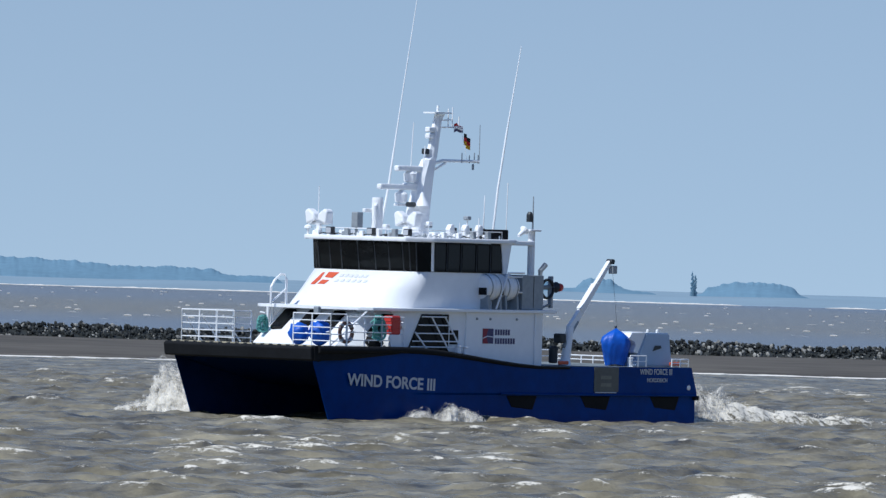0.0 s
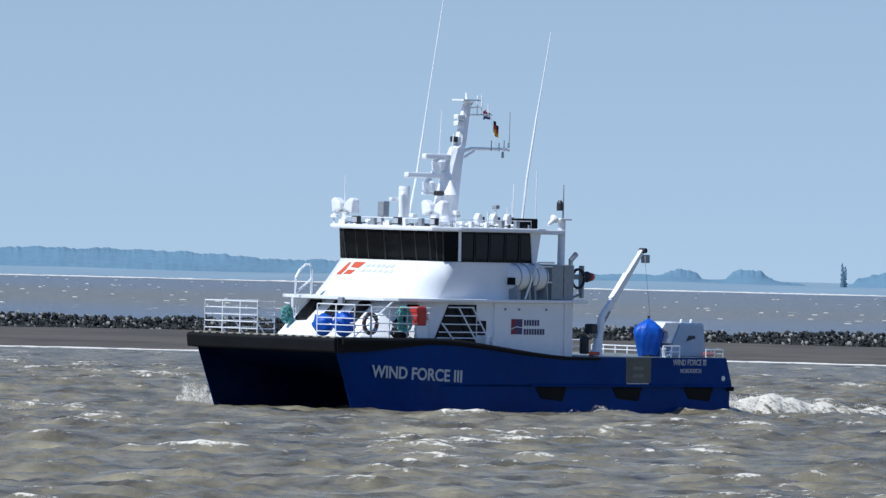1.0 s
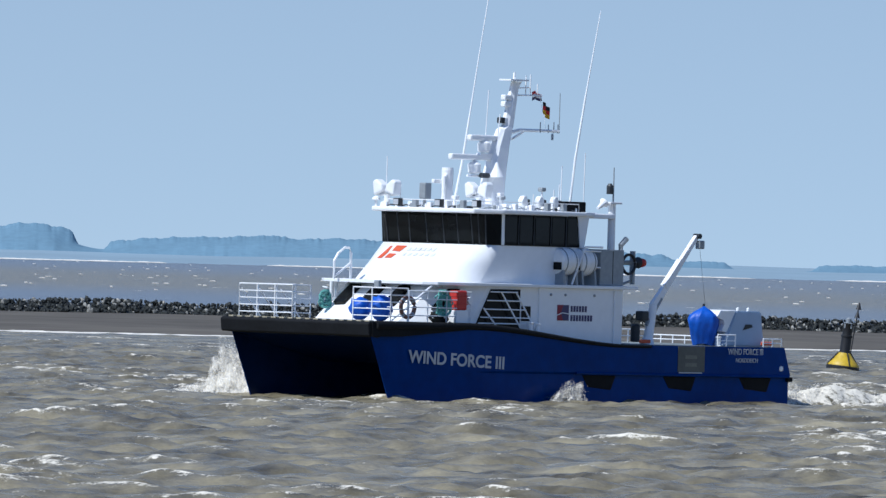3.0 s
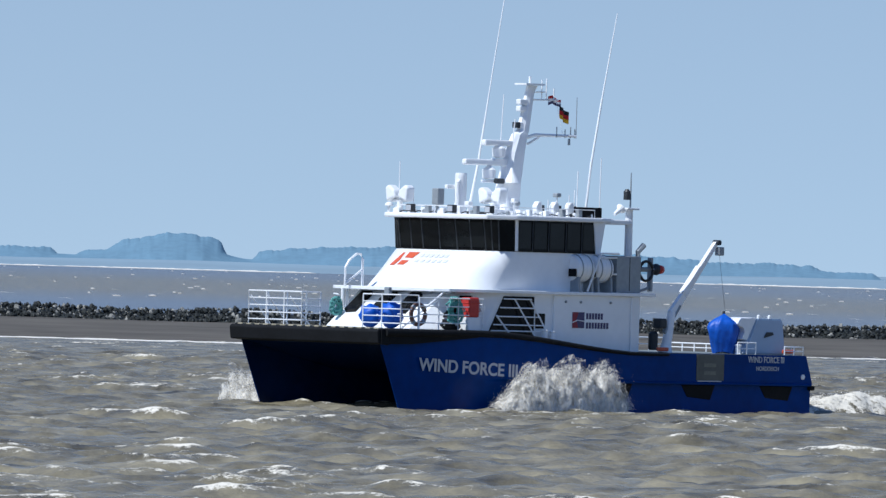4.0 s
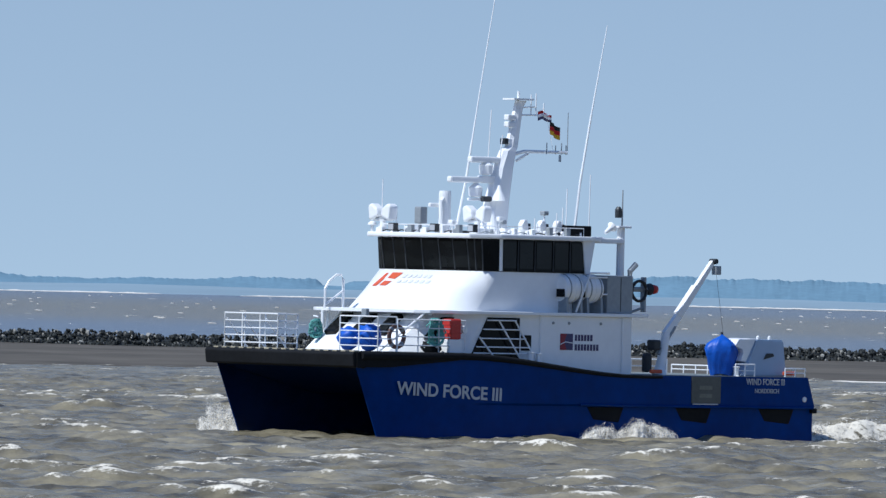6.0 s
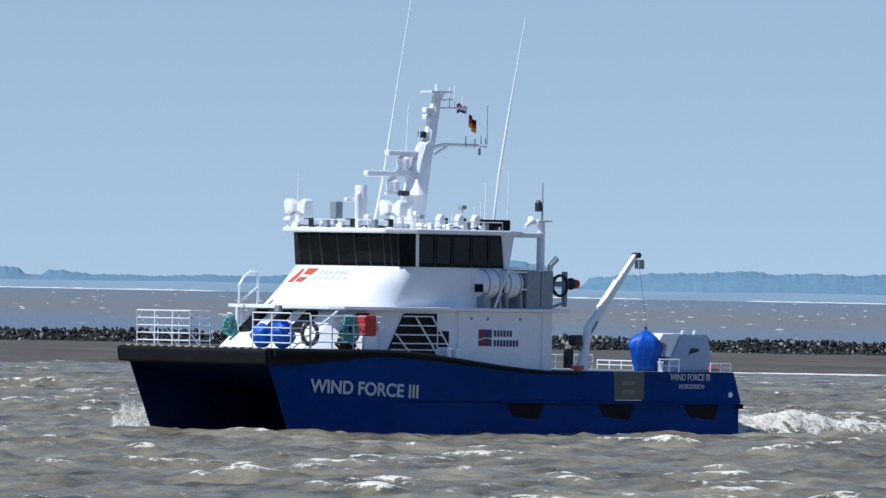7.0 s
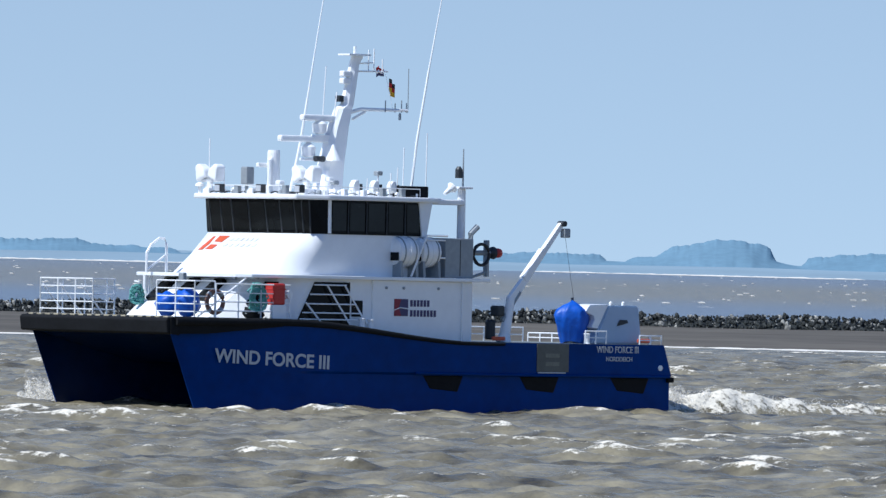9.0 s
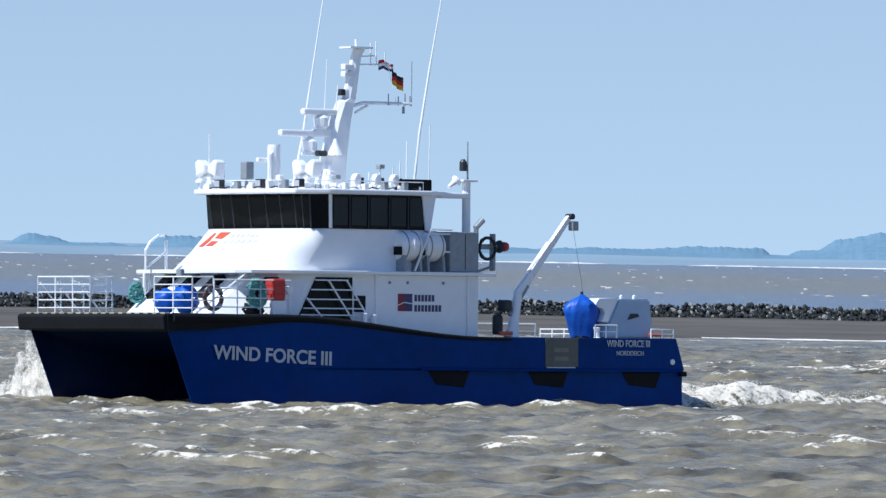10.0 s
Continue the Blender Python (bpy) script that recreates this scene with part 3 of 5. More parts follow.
def plan_ring(front, corner, side, aft, z):
    """Plan outline, mirrored: front half width pair, corner pair, side half width, aft x."""
    half = [(aft, side), (corner[0], corner[1]), ((corner[0] + front[0]) / 2 + 0.22, (corner[1] + front[1]) / 2 + 0.12), (front[0], front[1]), (front[0] + 0.15, front[1] * 0.4)]
    return [(x, y, z) for x, y in half] + [(x, -y, z) for x, y in half[::-1]]


def build_house(ship):
    # lower house with raked front
    low = loft(B(), [plan_ring((20.2, 2.1), (17.35, 3.08), 3.08, 9.2, 2.1), plan_ring((20.05, 2.1), (17.25, 3.08), 3.08, 9.2, 2.85), plan_ring((18.25, 2.2), (16.35, 3.08), 3.08, 9.2, 4.2)])
    house = part("deckhouse", low, WHITE, ship, "white deckhouse with raked front")
    for y in (-1.45, -0.2, 1.05):
        bm = B()
        x0, x1, z0, z1 = 19.45, 18.56, 3.34, 4.02
        prism(bm, [(x0, y - 0.26, z0), (x0, y + 0.26, z0), (x1, y + 0.26, z1), (x1, y - 0.26, z1)], (0.10, 0, 0.13))
        part("front_window", bm, GLASS, house)
    bm = B()
    prism(bm, [(18.75, 2.5, 3.3), (18.15, 2.72, 3.3), (17.5, 2.72, 3.98), (17.95, 2.52, 3.98)], (0.16, 0.2, 0.1))
    part("corner_window", bm, GLASS, house)
    for sd in (1, -1):
        bm = B()
        prism(bm, [(17.0, sd * 3.0, 2.72), (16.2, sd * 3.0, 4.1), (14.6, sd * 3.0, 4.1), (14.6, sd * 3.0, 2.6)], (0, sd * 0.11, 0))
        part("side_opening", bm, GLASS, house, "dark glazed side entrance")
        bm = B()
        box(bm, 14.0, 14.5, sd * 3.06 - 0.05, sd * 3.06 + 0.05, 2.95, 3.5, 0.02)
        part("side_window", bm, GLASS, house)
        bm = B()
        box(bm, 9.0, 13.6, sd * 3.1 - 0.06, sd * 3.1 + 0.06, 2.0, 4.2, 0.02)
        part("side_wall", bm, WHITE, house)
        for x in (13.0, 12.2, 10.6):
            bm = B()
            lathe(bm, (x, sd * 3.14, 3.95), (0, sd, 0), [(0, 0.05), (0.06, 0.05), (0.08, 0.02)], 10)
            part("deck_light", bm, GREY, house)
        bm = B()
        tube(bm, [(9.5, sd * 3.2, 2.2), (9.5, sd * 3.2, 4.15)], 0.035)
        part("drain_pipe", bm, WHITE, house)
        # emblem and bars in place of a mark
        bm = B()
        box(bm, 11.98, 12.62, sd * 3.165 - 0.006, sd * 3.165 + 0.006, 3.0, 3.58)
        em = part("emblem", bm, NAVY, house)
        bm = B()
        prism(bm, [(12.3, sd * 3.175, 3.0), (12.62, sd * 3.175, 3.0), (12.62, sd * 3.175, 3.58), (12.3, sd * 3.175, 3.58), (12.42, sd * 3.175, 3.3)], (0, sd * 0.004, 0))
        part("emblem_field", bm, MAROON, em)
        bm = B()
        tube(bm, [(12.62, sd * 3.18, 3.2), (12.35, sd * 3.18, 3.29), (11.98, sd * 3.18, 3.25)], 0.018)
        part("emblem_stroke", bm, WHITE, em)
        for z, w in ((3.44, 0.95), (3.1, 1.22)):
            for k in range(6 if w < 1 else 8):
                bm = B()
                x = 11.88 - k * 0.155
                box(bm, x - 0.11, x, sd * 3.165 - 0.006, sd * 3.165 + 0.006, z - 0.11, z + 0.11)
                part("letter_bar", bm, NAVY, house)
    # upper deck slab
    slab = [(8.3, 3.3), (17.4, 3.3), (18.9, 2.95), (19.25, 2.5), (19.35, 0)]
    pts = [(x, y, 4.2) for x, y in slab] + [(x, -y, 4.2) for x, y in slab[-2::-1]]
    sl = part("upper_deck", prism(B(), pts, (0, 0, 0.12), 0.02), WHITE, ship)
    bm = B()
    for yy in (1.2, 2.2):
        box(bm, 18.3, 18.5, yy - 0.45, yy + 0.45, 4.12, 4.2)
    part("strip_light", bm, PALE, sl)
    # wheelhouse body
    body = loft(B(), [plan_ring((18.2, 1.9), (16.6, 2.8), 2.8, 10.9, 4.3), plan_ring((17.3, 1.95), (16.0, 2.82), 2.8, 10.95, 4.95), plan_ring((16.2, 2.15), (15.35, 2.82), 2.8, 11.0, 5.72)])
    wh = smooth(part("wheelhouse", body, WHITE, ship, "white wheelhouse with sloping front skirt"), 50)
    # window band, leaning out at the top
    def band(z, o):
        return plan_ring((16.2 + o, 2.15), (15.35 + o * 0.1, 2.84), 2.84, 11.1, z)
    wb = part("window_band", loft(B(), [band(5.72, 0.0), band(6.86, 0.18)]), GLASS, ship, "dark tinted wheelhouse windows all round")
    lo, hi = band(5.74, 0.012), band(6.86, 0.192)

    def along(ring, k, u):
        return Vector(ring[k]).lerp(Vector(ring[(k + 1) % len(ring)]), u)
    # mullions between the panes
    spots = [(4, 0.5), (5, 0.0), (5, 0.5), (6, 0.05), (6, 0.55), (3, 0.0), (3, 0.5), (2, 0.0), (2, 0.5), (4, 0.0), (6, 1.0)]
    for k, u in spots:
        a, b = along(lo, k, u), along(hi, k, u)
        part("mullion", tube(B(), [a, b], 0.03, 0.03, 6), DARK, wb)
    for sd in (1, -1):
        k = 1 if sd > 0 else 8
        part("corner_post", tube(B(), [Vector(lo[k]), Vector(hi[k])], 0.065, 0.065, 8), WHITE, wb, "white corner post")
        for u in (0.2, 0.4, 0.62, 0.82):
            a = Vector((15.36 - 4.2 * u, sd * 2.86, 5.74))
            b = Vector((15.36 - 4.2 * u, sd * 2.86, 6.86))
            part("mullion", tube(B(), [a, b], 0.03, 0.03, 6), DARK, wb)
        bm = B()
        prism(bm, [(11.15, sd * 2.8, 5.7), (11.32, sd * 2.8, 6.9), (10.7, sd * 2.8, 6.9), (10.95, sd * 2.8, 5.7)], (0, sd * 0.1, 0))
        part("aft_post", bm, WHITE, wb)
    def pane(p0, p1, p2, p3, out):
        bm = B()
        prism(bm, [p0, p1, p2, p3], out)
        part("pane", bm, PANE, wb)
    for k, cuts in ((2, (0.06, 0.48, 0.52, 0.97)), (3, (0.04, 0.48, 0.53, 0.98)), (4, (0.03, 0.47, 0.53, 0.97)), (5, (0.02, 0.47, 0.53, 0.96)), (6, (0.05, 0.5, 0.6, 0.95))):
        for u0, u1 in (cuts[:2], cuts[2:]):
            lift = Vector((0, 0, 0.1))
            pane(along(lo, k, u0) + lift, along(lo, k, u1) + lift, along(hi, k, u1) - lift, along(hi, k, u0) - lift, (0.012, 0, 0))
    for sd in (1, -1):
        for u0, u1 in ((0.03, 0.18), (0.22, 0.38), (0.42, 0.60), (0.64, 0.80), (0.84, 0.98)):
            pane((15.36 - 4.2 * u0, sd * 2.845, 5.84), (15.36 - 4.2 * u1, sd * 2.845, 5.84), (15.36 - 4.2 * u1, sd * 2.845, 6.78), (15.36 - 4.2 * u0, sd * 2.845, 6.78), (0, sd * 0.012, 0))
    # roof with overhang
    rf = [(9.6, 2.3), (11.0, 3.05), (15.6, 3.12), (16.7, 2.6), (17.05, 0)]
    pts = [(x, y, 6.87) for x, y in rf] + [(x, -y, 6.87) for x, y in rf[-2::-1]]
    roof = part("roof", prism(B(), pts, (0, 0, 0.17), 0.05), WHITE, ship)
    # handrail round the roof
    bm = B()
    line = [(11.2, 2.8), (15.5, 2.85), (16.4, 2.3), (16.75, 0), (16.4, -2.3), (15.5, -2.85), (11.2, -2.8)]
    tube(bm, [(x, y, 7.32) for x, y in line], 0.018, None, 6)
    for a, b in zip(line, line[1:]):
        for u in (0, 0.33, 0.66):
            x, y = a[0] + (b[0] - a[0]) * u, a[1] + (b[1] - a[1]) * u
            tube(bm, [(x, y, 7.03), (x, y, 7.32)], 0.015, None, 6)
    part("roof_rail", bm, WHITE, roof)
    # emblem on the sloping front
    def q(u, v):
        z = 4.62 + 1.1 * v
        x = 18.2 - (z - 4.3) * 0.9 / 0.65 if z < 4.95 else 17.3 - (z - 4.95) * 1.1 / 0.77
        return Vector((x + 0.15 * (1 - min(1, max(0, (abs(u) - 0.8) / 1.2))) + 0.012, u, z + 0.008))
    for pts in (((-1.84, 0.44), (-1.60, 0.44), (-1.56, 0.62), (-1.66, 0.86), (-1.78, 0.86)), ((-1.46, 0.46), (-1.08, 0.46), (-1.0, 0.6), (-1.42, 0.61)), ((-1.42, 0.70), (-0.96, 0.68), (-0.86, 0.88), (-1.46, 0.88))):
        bm = B()
        prism(bm, [q(u, v) for u, v in pts], (0.005, 0, 0.007))
        part("front_emblem", bm, ORANGE, wh)
    for k in range(6):
        for v0, v1, st in ((0.73, 0.83, 0.25), (0.56, 0.65, 0.29)):
            bm = B()
            u0 = -0.68 + k * st
            prism(bm, [q(u0, v0), q(u0 + 0.16, v0), q(u0 + 0.16, v1), q(u0, v1)], (0.004, 0, 0.006))
            part("letter_bar", bm, FAINT, wh)


def railing(ship, name, corners, height, bars, step=1.0, r=0.028, base=None):
    """A tubular railing along a plan line."""
    rail = new(name)
    rail.parent = ship
    z = lambda x: sheer(x) if base is None else base
    for k in range(bars):
        h = height * (k + 1) / bars
        part("rail_bar", tube(B(), [(x, y, z(x) + h) for x, y in corners], r if k == bars - 1 else r * 0.8, None, 6), WHITE, rail)
    for a, b in zip(corners, corners[1:]):
        n = max(1, round((Vector(b) - Vector(a)).length / step))
        for i in range(n + 1):
            x, y = a[0] + (b[0] - a[0]) * i / n, a[1] + (b[1] - a[1]) * i / n
            part("rail_post", tube(B(), [(x, y, z(x)), (x, y, z(x) + height)], r, None, 6), WHITE, rail)
    return rail


def build_rails(ship):
    railing(ship, "bow_railing", [(19.9, -3.3), (22.85, -3.3), (22.85, -0.6), (21.9, -0.6)], 1.28, 5, 0.95)
    br = new("rail_brace_set")
    br.parent = ship
    for y in (-2.3, -1.2, -3.2):
        part("brace", tube(B(), [(22.85, y, sheer(22.8) + 1.1), (22.0, y + 0.25, sheer(22))], 0.03, None, 6), WHITE, br)
    railing(ship, "bow_railing", [(21.9, 1.55), (21.75, 3.3), (20.9, 3.35)], 1.28, 5, 0.85)
    railing(ship, "side_railing", [(20.9, 3.4), (18.9, 3.42), (17.6, 3.42)], 1.2, 4, 1.0)
    railing(ship, "stern_railing", [(1.3, 3.45), (0.25, 3.45), (0.25, -3.3)], 0.32, 2, 0.6)
    railing(ship, "quarter_railing", [(8.9, -3.4), (0.4, -3.4)], 0.5, 2, 0.9)
    railing(ship, "aft_railing", [(3.9, 3.45), (2.9, 3.45)], 0.45, 2, 0.5)
    gate = new("stair_railing")
    gate.parent = ship
    for z in (4.0, 3.68, 3.36, 3.06, 2.84):
        part("rail_bar", tube(B(), [(16.25 + (4.1 - z) * 0.55, 3.2, z), (14.95 - (4.0 - z) * 0.75, 3.3, z)], 0.026, None, 6), WHITE, gate)
    for (xa, za), (xb, zb) in (((15.75, 4.0), (14.7, 2.6)), ((14.95, 4.0), (13.85, 2.5)), ((16.7, 3.4), (16.0, 2.66))):
        part("rail_post", tube(B(), [(xa, 3.22, za), (xb, 3.32, zb)], 0.032, None, 6), WHITE, gate)
    # inclined front stays
    fr = new("ladder_frame")
    fr.parent = ship
    part("stile", tube(B(), [(19.5, -1.75, 4.3), (19.5, -1.75, 4.98), (19.3, -1.75, 5.25), (18.95, -1.75, 5.47), (18.72, -1.75, 5.46), (18.62, -1.75, 5.3), (18.6, -1.75, 4.3)], 0.045, None, 8), WHITE, fr)
    part("rung", tube(B(), [(19.45, -1.75, 4.4), (18.62, -1.75, 4.92)], 0.035, None, 6), WHITE, fr)
    for x in (19.25, 19.0):
        part("pillar", tube(B(), [(x, -2.1, 2.7), (x, -2.1, 4.2)], 0.06, None, 8), WHITE, fr)
    for y in (2.7,):
        part("stay", tube(B(), [(18.9, y, 4.2), (21.3, y * 1.05, 2.8)], 0.035, None, 6), WHITE, fr)


def build_mast(ship):
    mast = part("mast", B(), WHITE, ship, "white raked radar mast")
    bm = B()
    rings = []
    for z, x0, x1, w in ((7.0, 12.45, 13.4, 0.36), (8.2, 12.32, 13.1, 0.33), (9.4, 12.1, 12.75, 0.27), (10.05, 11.9, 12.45, 0.21), (10.2, 11.8, 12.2, 0.17), (11.6, 11.54, 11.84, 0.13), (11.86, 11.35, 11.75, 0.12)):
        rings.append([(x0, -w, z), (x1 - 0.15, -w, z), (x1, -w * 0.5, z), (x1, w * 0.5, z), (x1 - 0.15, w, z), (x0, w, z)])
    loft(bm, rings)
    bm.to_mesh(mast.data)
    bm.free()
    mast.location = (-0.5, -0.7, 0)

    def mp(name, bm, mat=WHITE, label=""):
        return part(name, bm, mat, mast, label)
    mp("masthead_plate", box(B(), 11.15, 12.15, -0.3, 0.3, 11.88, 11.94))
    mp("masthead_post", tube(B(), [(11.65, 0, 11.6), (11.65, 0, 12.2)], 0.05))
    mp("gaff", tube(B(), [(11.5, 0, 11.35), (10.1, 0, 11.38)], 0.03))
    mp("gaff_brace", tube(B(), [(11.5, 0, 11.62), (10.8, 0, 11.66)], 0.025))
    for x, h in ((11.0, 0.5), (10.75, 0.55), (10.35, 0.2)):
        mp("whip", tube(B(), [(x, 0, 11.36), (x, 0, 11.6 + h)], 0.022))
    mp("yard", tube(B(), [(11.95, 0, 9.9), (11.4, 0.1, 10.05), (9.4, 0.29, 10.06)], 0.075, 0.05))
    mp("yard_brace", tube(B(), [(11.7, 0, 9.7), (11.2, 0.1, 9.98)], 0.05))
    for x, h in ((10.4, 0.28), (9.95, 0.2), (9.65, 0.3), (9.42, 0.22), (9.35, 1.4)):
        mp("yard_aerial", tube(B(), [(x, 0.25, 9.98), (x, 0.25, 10.1 + h)], 0.014 if h > 1 else 0.02), GREY)
    mp("lamp", lathe(B(), (9.72, 0.25, 9.72), (0, 0, 1), [(0, 0.05), (0.2, 0.05), (0.25, 0.02)], 10), GREY)
    for z, x0, x1 in ((8.97, 12.7, 15.05), (9.7, 12.5, 14.05)):
        mp("radar_scanner", box(B(), x0, x1, -0.12, 0.12, z - 0.11, z + 0.11, 0.06), WHITE, "white radar scanner bar")
    for z, x in ((8.55, 13.7), (9.35, 13.2)):
        mp("radar_gearbox", lathe(B(), (x, 0, z - 0.2), (0, 0, 1), [(0, 0.12), (0.05, 0.24), (0.35, 0.26), (0.48, 0.1), (0.52, 0.06)], 14))
        mp("radar_bracket", box(B(), 12.3, x + 0.3, -0.12, 0.12, z - 0.32, z - 0.22, 0.02))
    mp("gear_motor", lathe(B(), (13.45, 0.3, 8.3), (1, 0, 0), [(-.2, 0.1), (0.2, 0.1)], 10), DARK)
    mp("bell", lathe(B(), (12.95, 0.45, 8.25), (0, 0, 1), [(0, 0.3), (0.06, 0.27), (0.35, 0.12), (0.55, 0.05)], 14))
    mp("cone_base", lathe(B(), (13.2, 0.35, 7.03), (0, 0, 1), [(0, 0.35), (0.15, 0.3), (0.9, 0.1)], 14))
    mp("sensor_box", box(B(), 12.2, 12.42, -0.12, 0.12, 10.28, 10.5, 0.03), DARK)
    for z in (10.3, 10.9, 11.15):
        mp("mast_lamp", box(B(), 11.85, 12.25, -0.12, 0.12, z, z + 0.2, 0.04))
    mp("side_aerial", tube(B(), [(12.7, -0.4, 9.8), (12.6, -0.4, 11.5)], 0.018))
    mp("side_aerial", tube(B(), [(12.9, 0.4, 9.8), (12.8, 0.4, 10.6)], 0.02))
    # halyards
    mp("halyard", tube(B(), [(9.9, 0.1, 10.05), (10.2, 0, 11.3)], 0.008, None, 4))
    # flags
    fl = new("ensign")
    fl.parent = mast
    for k, mat in enumerate((FLAG_BLACK, FLAG_RED, FLAG_GOLD)):
        bm = B()
        rows = []
        for i in range(9):
            u = i / 8
            y = 0.06 * math.sin(u * 7)
            rows.append([bm.verts.new((-0.62 * u, y + dy, -k * 0.15 - j * 0.15 - 0.2 * u)) for j in (0, 1) for dy in (0, 0.012)])
        for a, b in zip(rows, rows[1:]):
            for p, q in ((0, 1), (1, 3), (3, 2), (2, 0)):
                bm.faces.new((a[p], a[q], b[q], b[p]))
        part("stripe", bm, mat, fl)
    fl.matrix_basis = pose(10.05, 0.02, 11.15)
    pn = new("pennant")
    pn.parent = mast
    for k, mat in enumerate((FLAG_RED, WHITE, NAVY)):
        bm = B()
        rows = []
        for i in range(9):
            u = i / 8
            w = 0.11 * (1 - 0.25 * u)
            rows.append([bm.verts.new((-0.7 * u, 0.05 * math.sin(u * 8) + dy, -k * w - j * w + 0.06 * math.sin(u * 5) - 0.08 * u)) for j in (0, 1) for dy in (0, 0.012)])
        for a, b in zip(rows, rows[1:]):
            for p, q in ((0, 1), (1, 3), (3, 2), (2, 0)):
                bm.faces.new((a[p], a[q], b[q], b[p]))
        part("stripe", bm, mat, pn)
    pn.matrix_basis = pose(10.65, 0, 11.5)
    return fl, pn


def build_roof_gear(ship):
    def rp(name, bm, mat=WHITE, label=""):
        return part(name, bm, mat, ship, label)
    rp("whip_aerial", tube(B(), [(11.2, 2.3, 7.0), (10.93, 2.3, 9.0), (10.45, 2.3, 11.4)], 0.05, 0.038), WHITE, "tall white whip aerial")
    rp("whip_aerial", tube(B(), [(10.45, 2.3, 11.4), (9.75, 2.3, 14.6)], 0.03, 0.014), WHITE, "tall white whip aerial")
    rp("whip_aerial", tube(B(), [(12.6, -2.3, 7.0), (12.12, -2.3, 8.94), (11.85, -2.3, 10.4)], 0.05, 0.038), WHITE, "tall white whip aerial")
    rp("whip_aerial", tube(B(), [(11.85, -2.3, 10.4), (11.4, -2.3, 12.8), (10.6, -2.3, 16.9)], 0.03, 0.014), WHITE, "tall white whip aerial")
    rp("battery_box", box(B(), 10.8, 12.05, 2.3, 2.8, 7.04, 7.42, 0.03), RUBBER, "black roof box")
    # exhaust-like cylinder on the fore roof
    rp("funnel_drum", lathe(B(), (15.4, 0, 7.04), (0, 0, 1), [(0, 0.28), (0.1, 0.22), (1.4, 0.22), (1.5, 0.2)], 16), WHITE, "upright white cylinder mast")
    rp("drum_pipe", tube(B(), [(15.66, 0.12, 7.04), (15.68, 0.12, 8.2), (15.45, 0.05, 8.35)], 0.07), WHITE)
    rp("drum_lamp", box(B(), 15.15, 15.95, -0.3, -0.14, 7.95, 8.1, 0.03))
    rp("camera_column", tube(B(), [(16.6, 0.0, 7.04), (16.6, 0, 7.35)], 0.06), GREY)
    rp("camera_head", box(B(), 16.4, 16.75, -0.16, 0.16, 7.35, 7.95, 0.04), GREY, "grey camera housing")
    # searchlights: pedestal with twin winged housings
    for x, y in ((16.4, -2.1), (15.0, 1.25)):
        rp("searchlight_foot", lathe(B(), (x, y, 7.04), (0, 0, 1), [(0, 0.2), (0.1, 0.12), (0.45, 0.1), (0.5, 0.16)], 12))
        for d in (-1, 1):
            rp("searchlight_head", prism(B(), [(x - 0.2, y + d * 0.06, 7.6), (x - 0.2, y + d * 0.5, 7.42), (x - 0.2, y + d * 0.58, 7.95), (x - 0.2, y + d * 0.42, 8.06), (x - 0.2, y + d * 0.12, 7.86)], (0.42, 0, 0), 0.07), WHITE, "white searchlight housing")
        rp("searchlight_yoke", box(B(), x - 0.12, x + 0.1, y - 0.4, y + 0.4, 7.42, 7.52, 0.03))
    rp("thin_aerial", tube(B(), [(16.45, -2.1, 7.9), (16.45, -2.1, 8.9)], 0.018))
    rp("thin_aerial", tube(B(), [(16.2, -1.6, 7.04), (16.2, -1.6, 7.9)], 0.018))
    for x, y, h in ((12.0, 2.5, 1.0), (12.4, 2.6, 0.8), (10.9, 1.6, 1.7), (13.3, 2.4, 0.6), (10.9, 2.75, 2.2)):
        rp("thin_aerial", tube(B(), [(x, y, 7.04), (x - 0.03, y, 7.04 + h)], 0.018))
    # dome and horn-shaped lamps along the port edge
    for x in (13.9, 13.0, 12.2):
        rp("flood_lamp_foot", tube(B(), [(x, 2.45, 7.04), (x, 2.45, 7.25)], 0.05))
        rp("flood_lamp", prism(B(), [(x - 0.15, 2.34, 7.16), (x + 0.16, 2.34, 7.18), (x + 0.17, 2.34, 7.42), (x + 0.06, 2.34, 7.58), (x - 0.1, 2.34, 7.58), (x - 0.15, 2.34, 7.4)], (0, 0.24, 0), 0.05), WHITE, "white flood lamp housing")
        rp("flood_lamp_back", box(B(), x - 0.28, x - 0.2, 2.34, 2.56, 7.22, 7.45, 0.02), DARK)
    for x, y in ((16.75, 0.9), (16.3, 2.35), (16.75, -1.2)):
        rp("work_light", box(B(), x - 0.1, x + 0.12, y - 0.16, y + 0.16, 7.08, 7.36, 0.03), DARK)
        rp("work_light_lens", box(B(), x + 0.12, x + 0.135, y - 0.12, y + 0.12, 7.12, 7.32), PALE)
    for x, y, w in ((14.4, 2.2, 0.3), (14.2, 0.9, 0.25), (15.6, 1.9, 0.25), (11.6, 0.9, 0.35), (15.8, -1.2, 0.3), (12.8, 1.4, 0.3), (14.8, -1.8, 0.3), (11.5, 1.9, 0.25)):
        rp("roof_fitting", box(B(), x - w, x + w, y - 0.15, y + 0.15, 7.04, 7.16 + w * 0.3, 0.03))
    rng = random.Random(17)
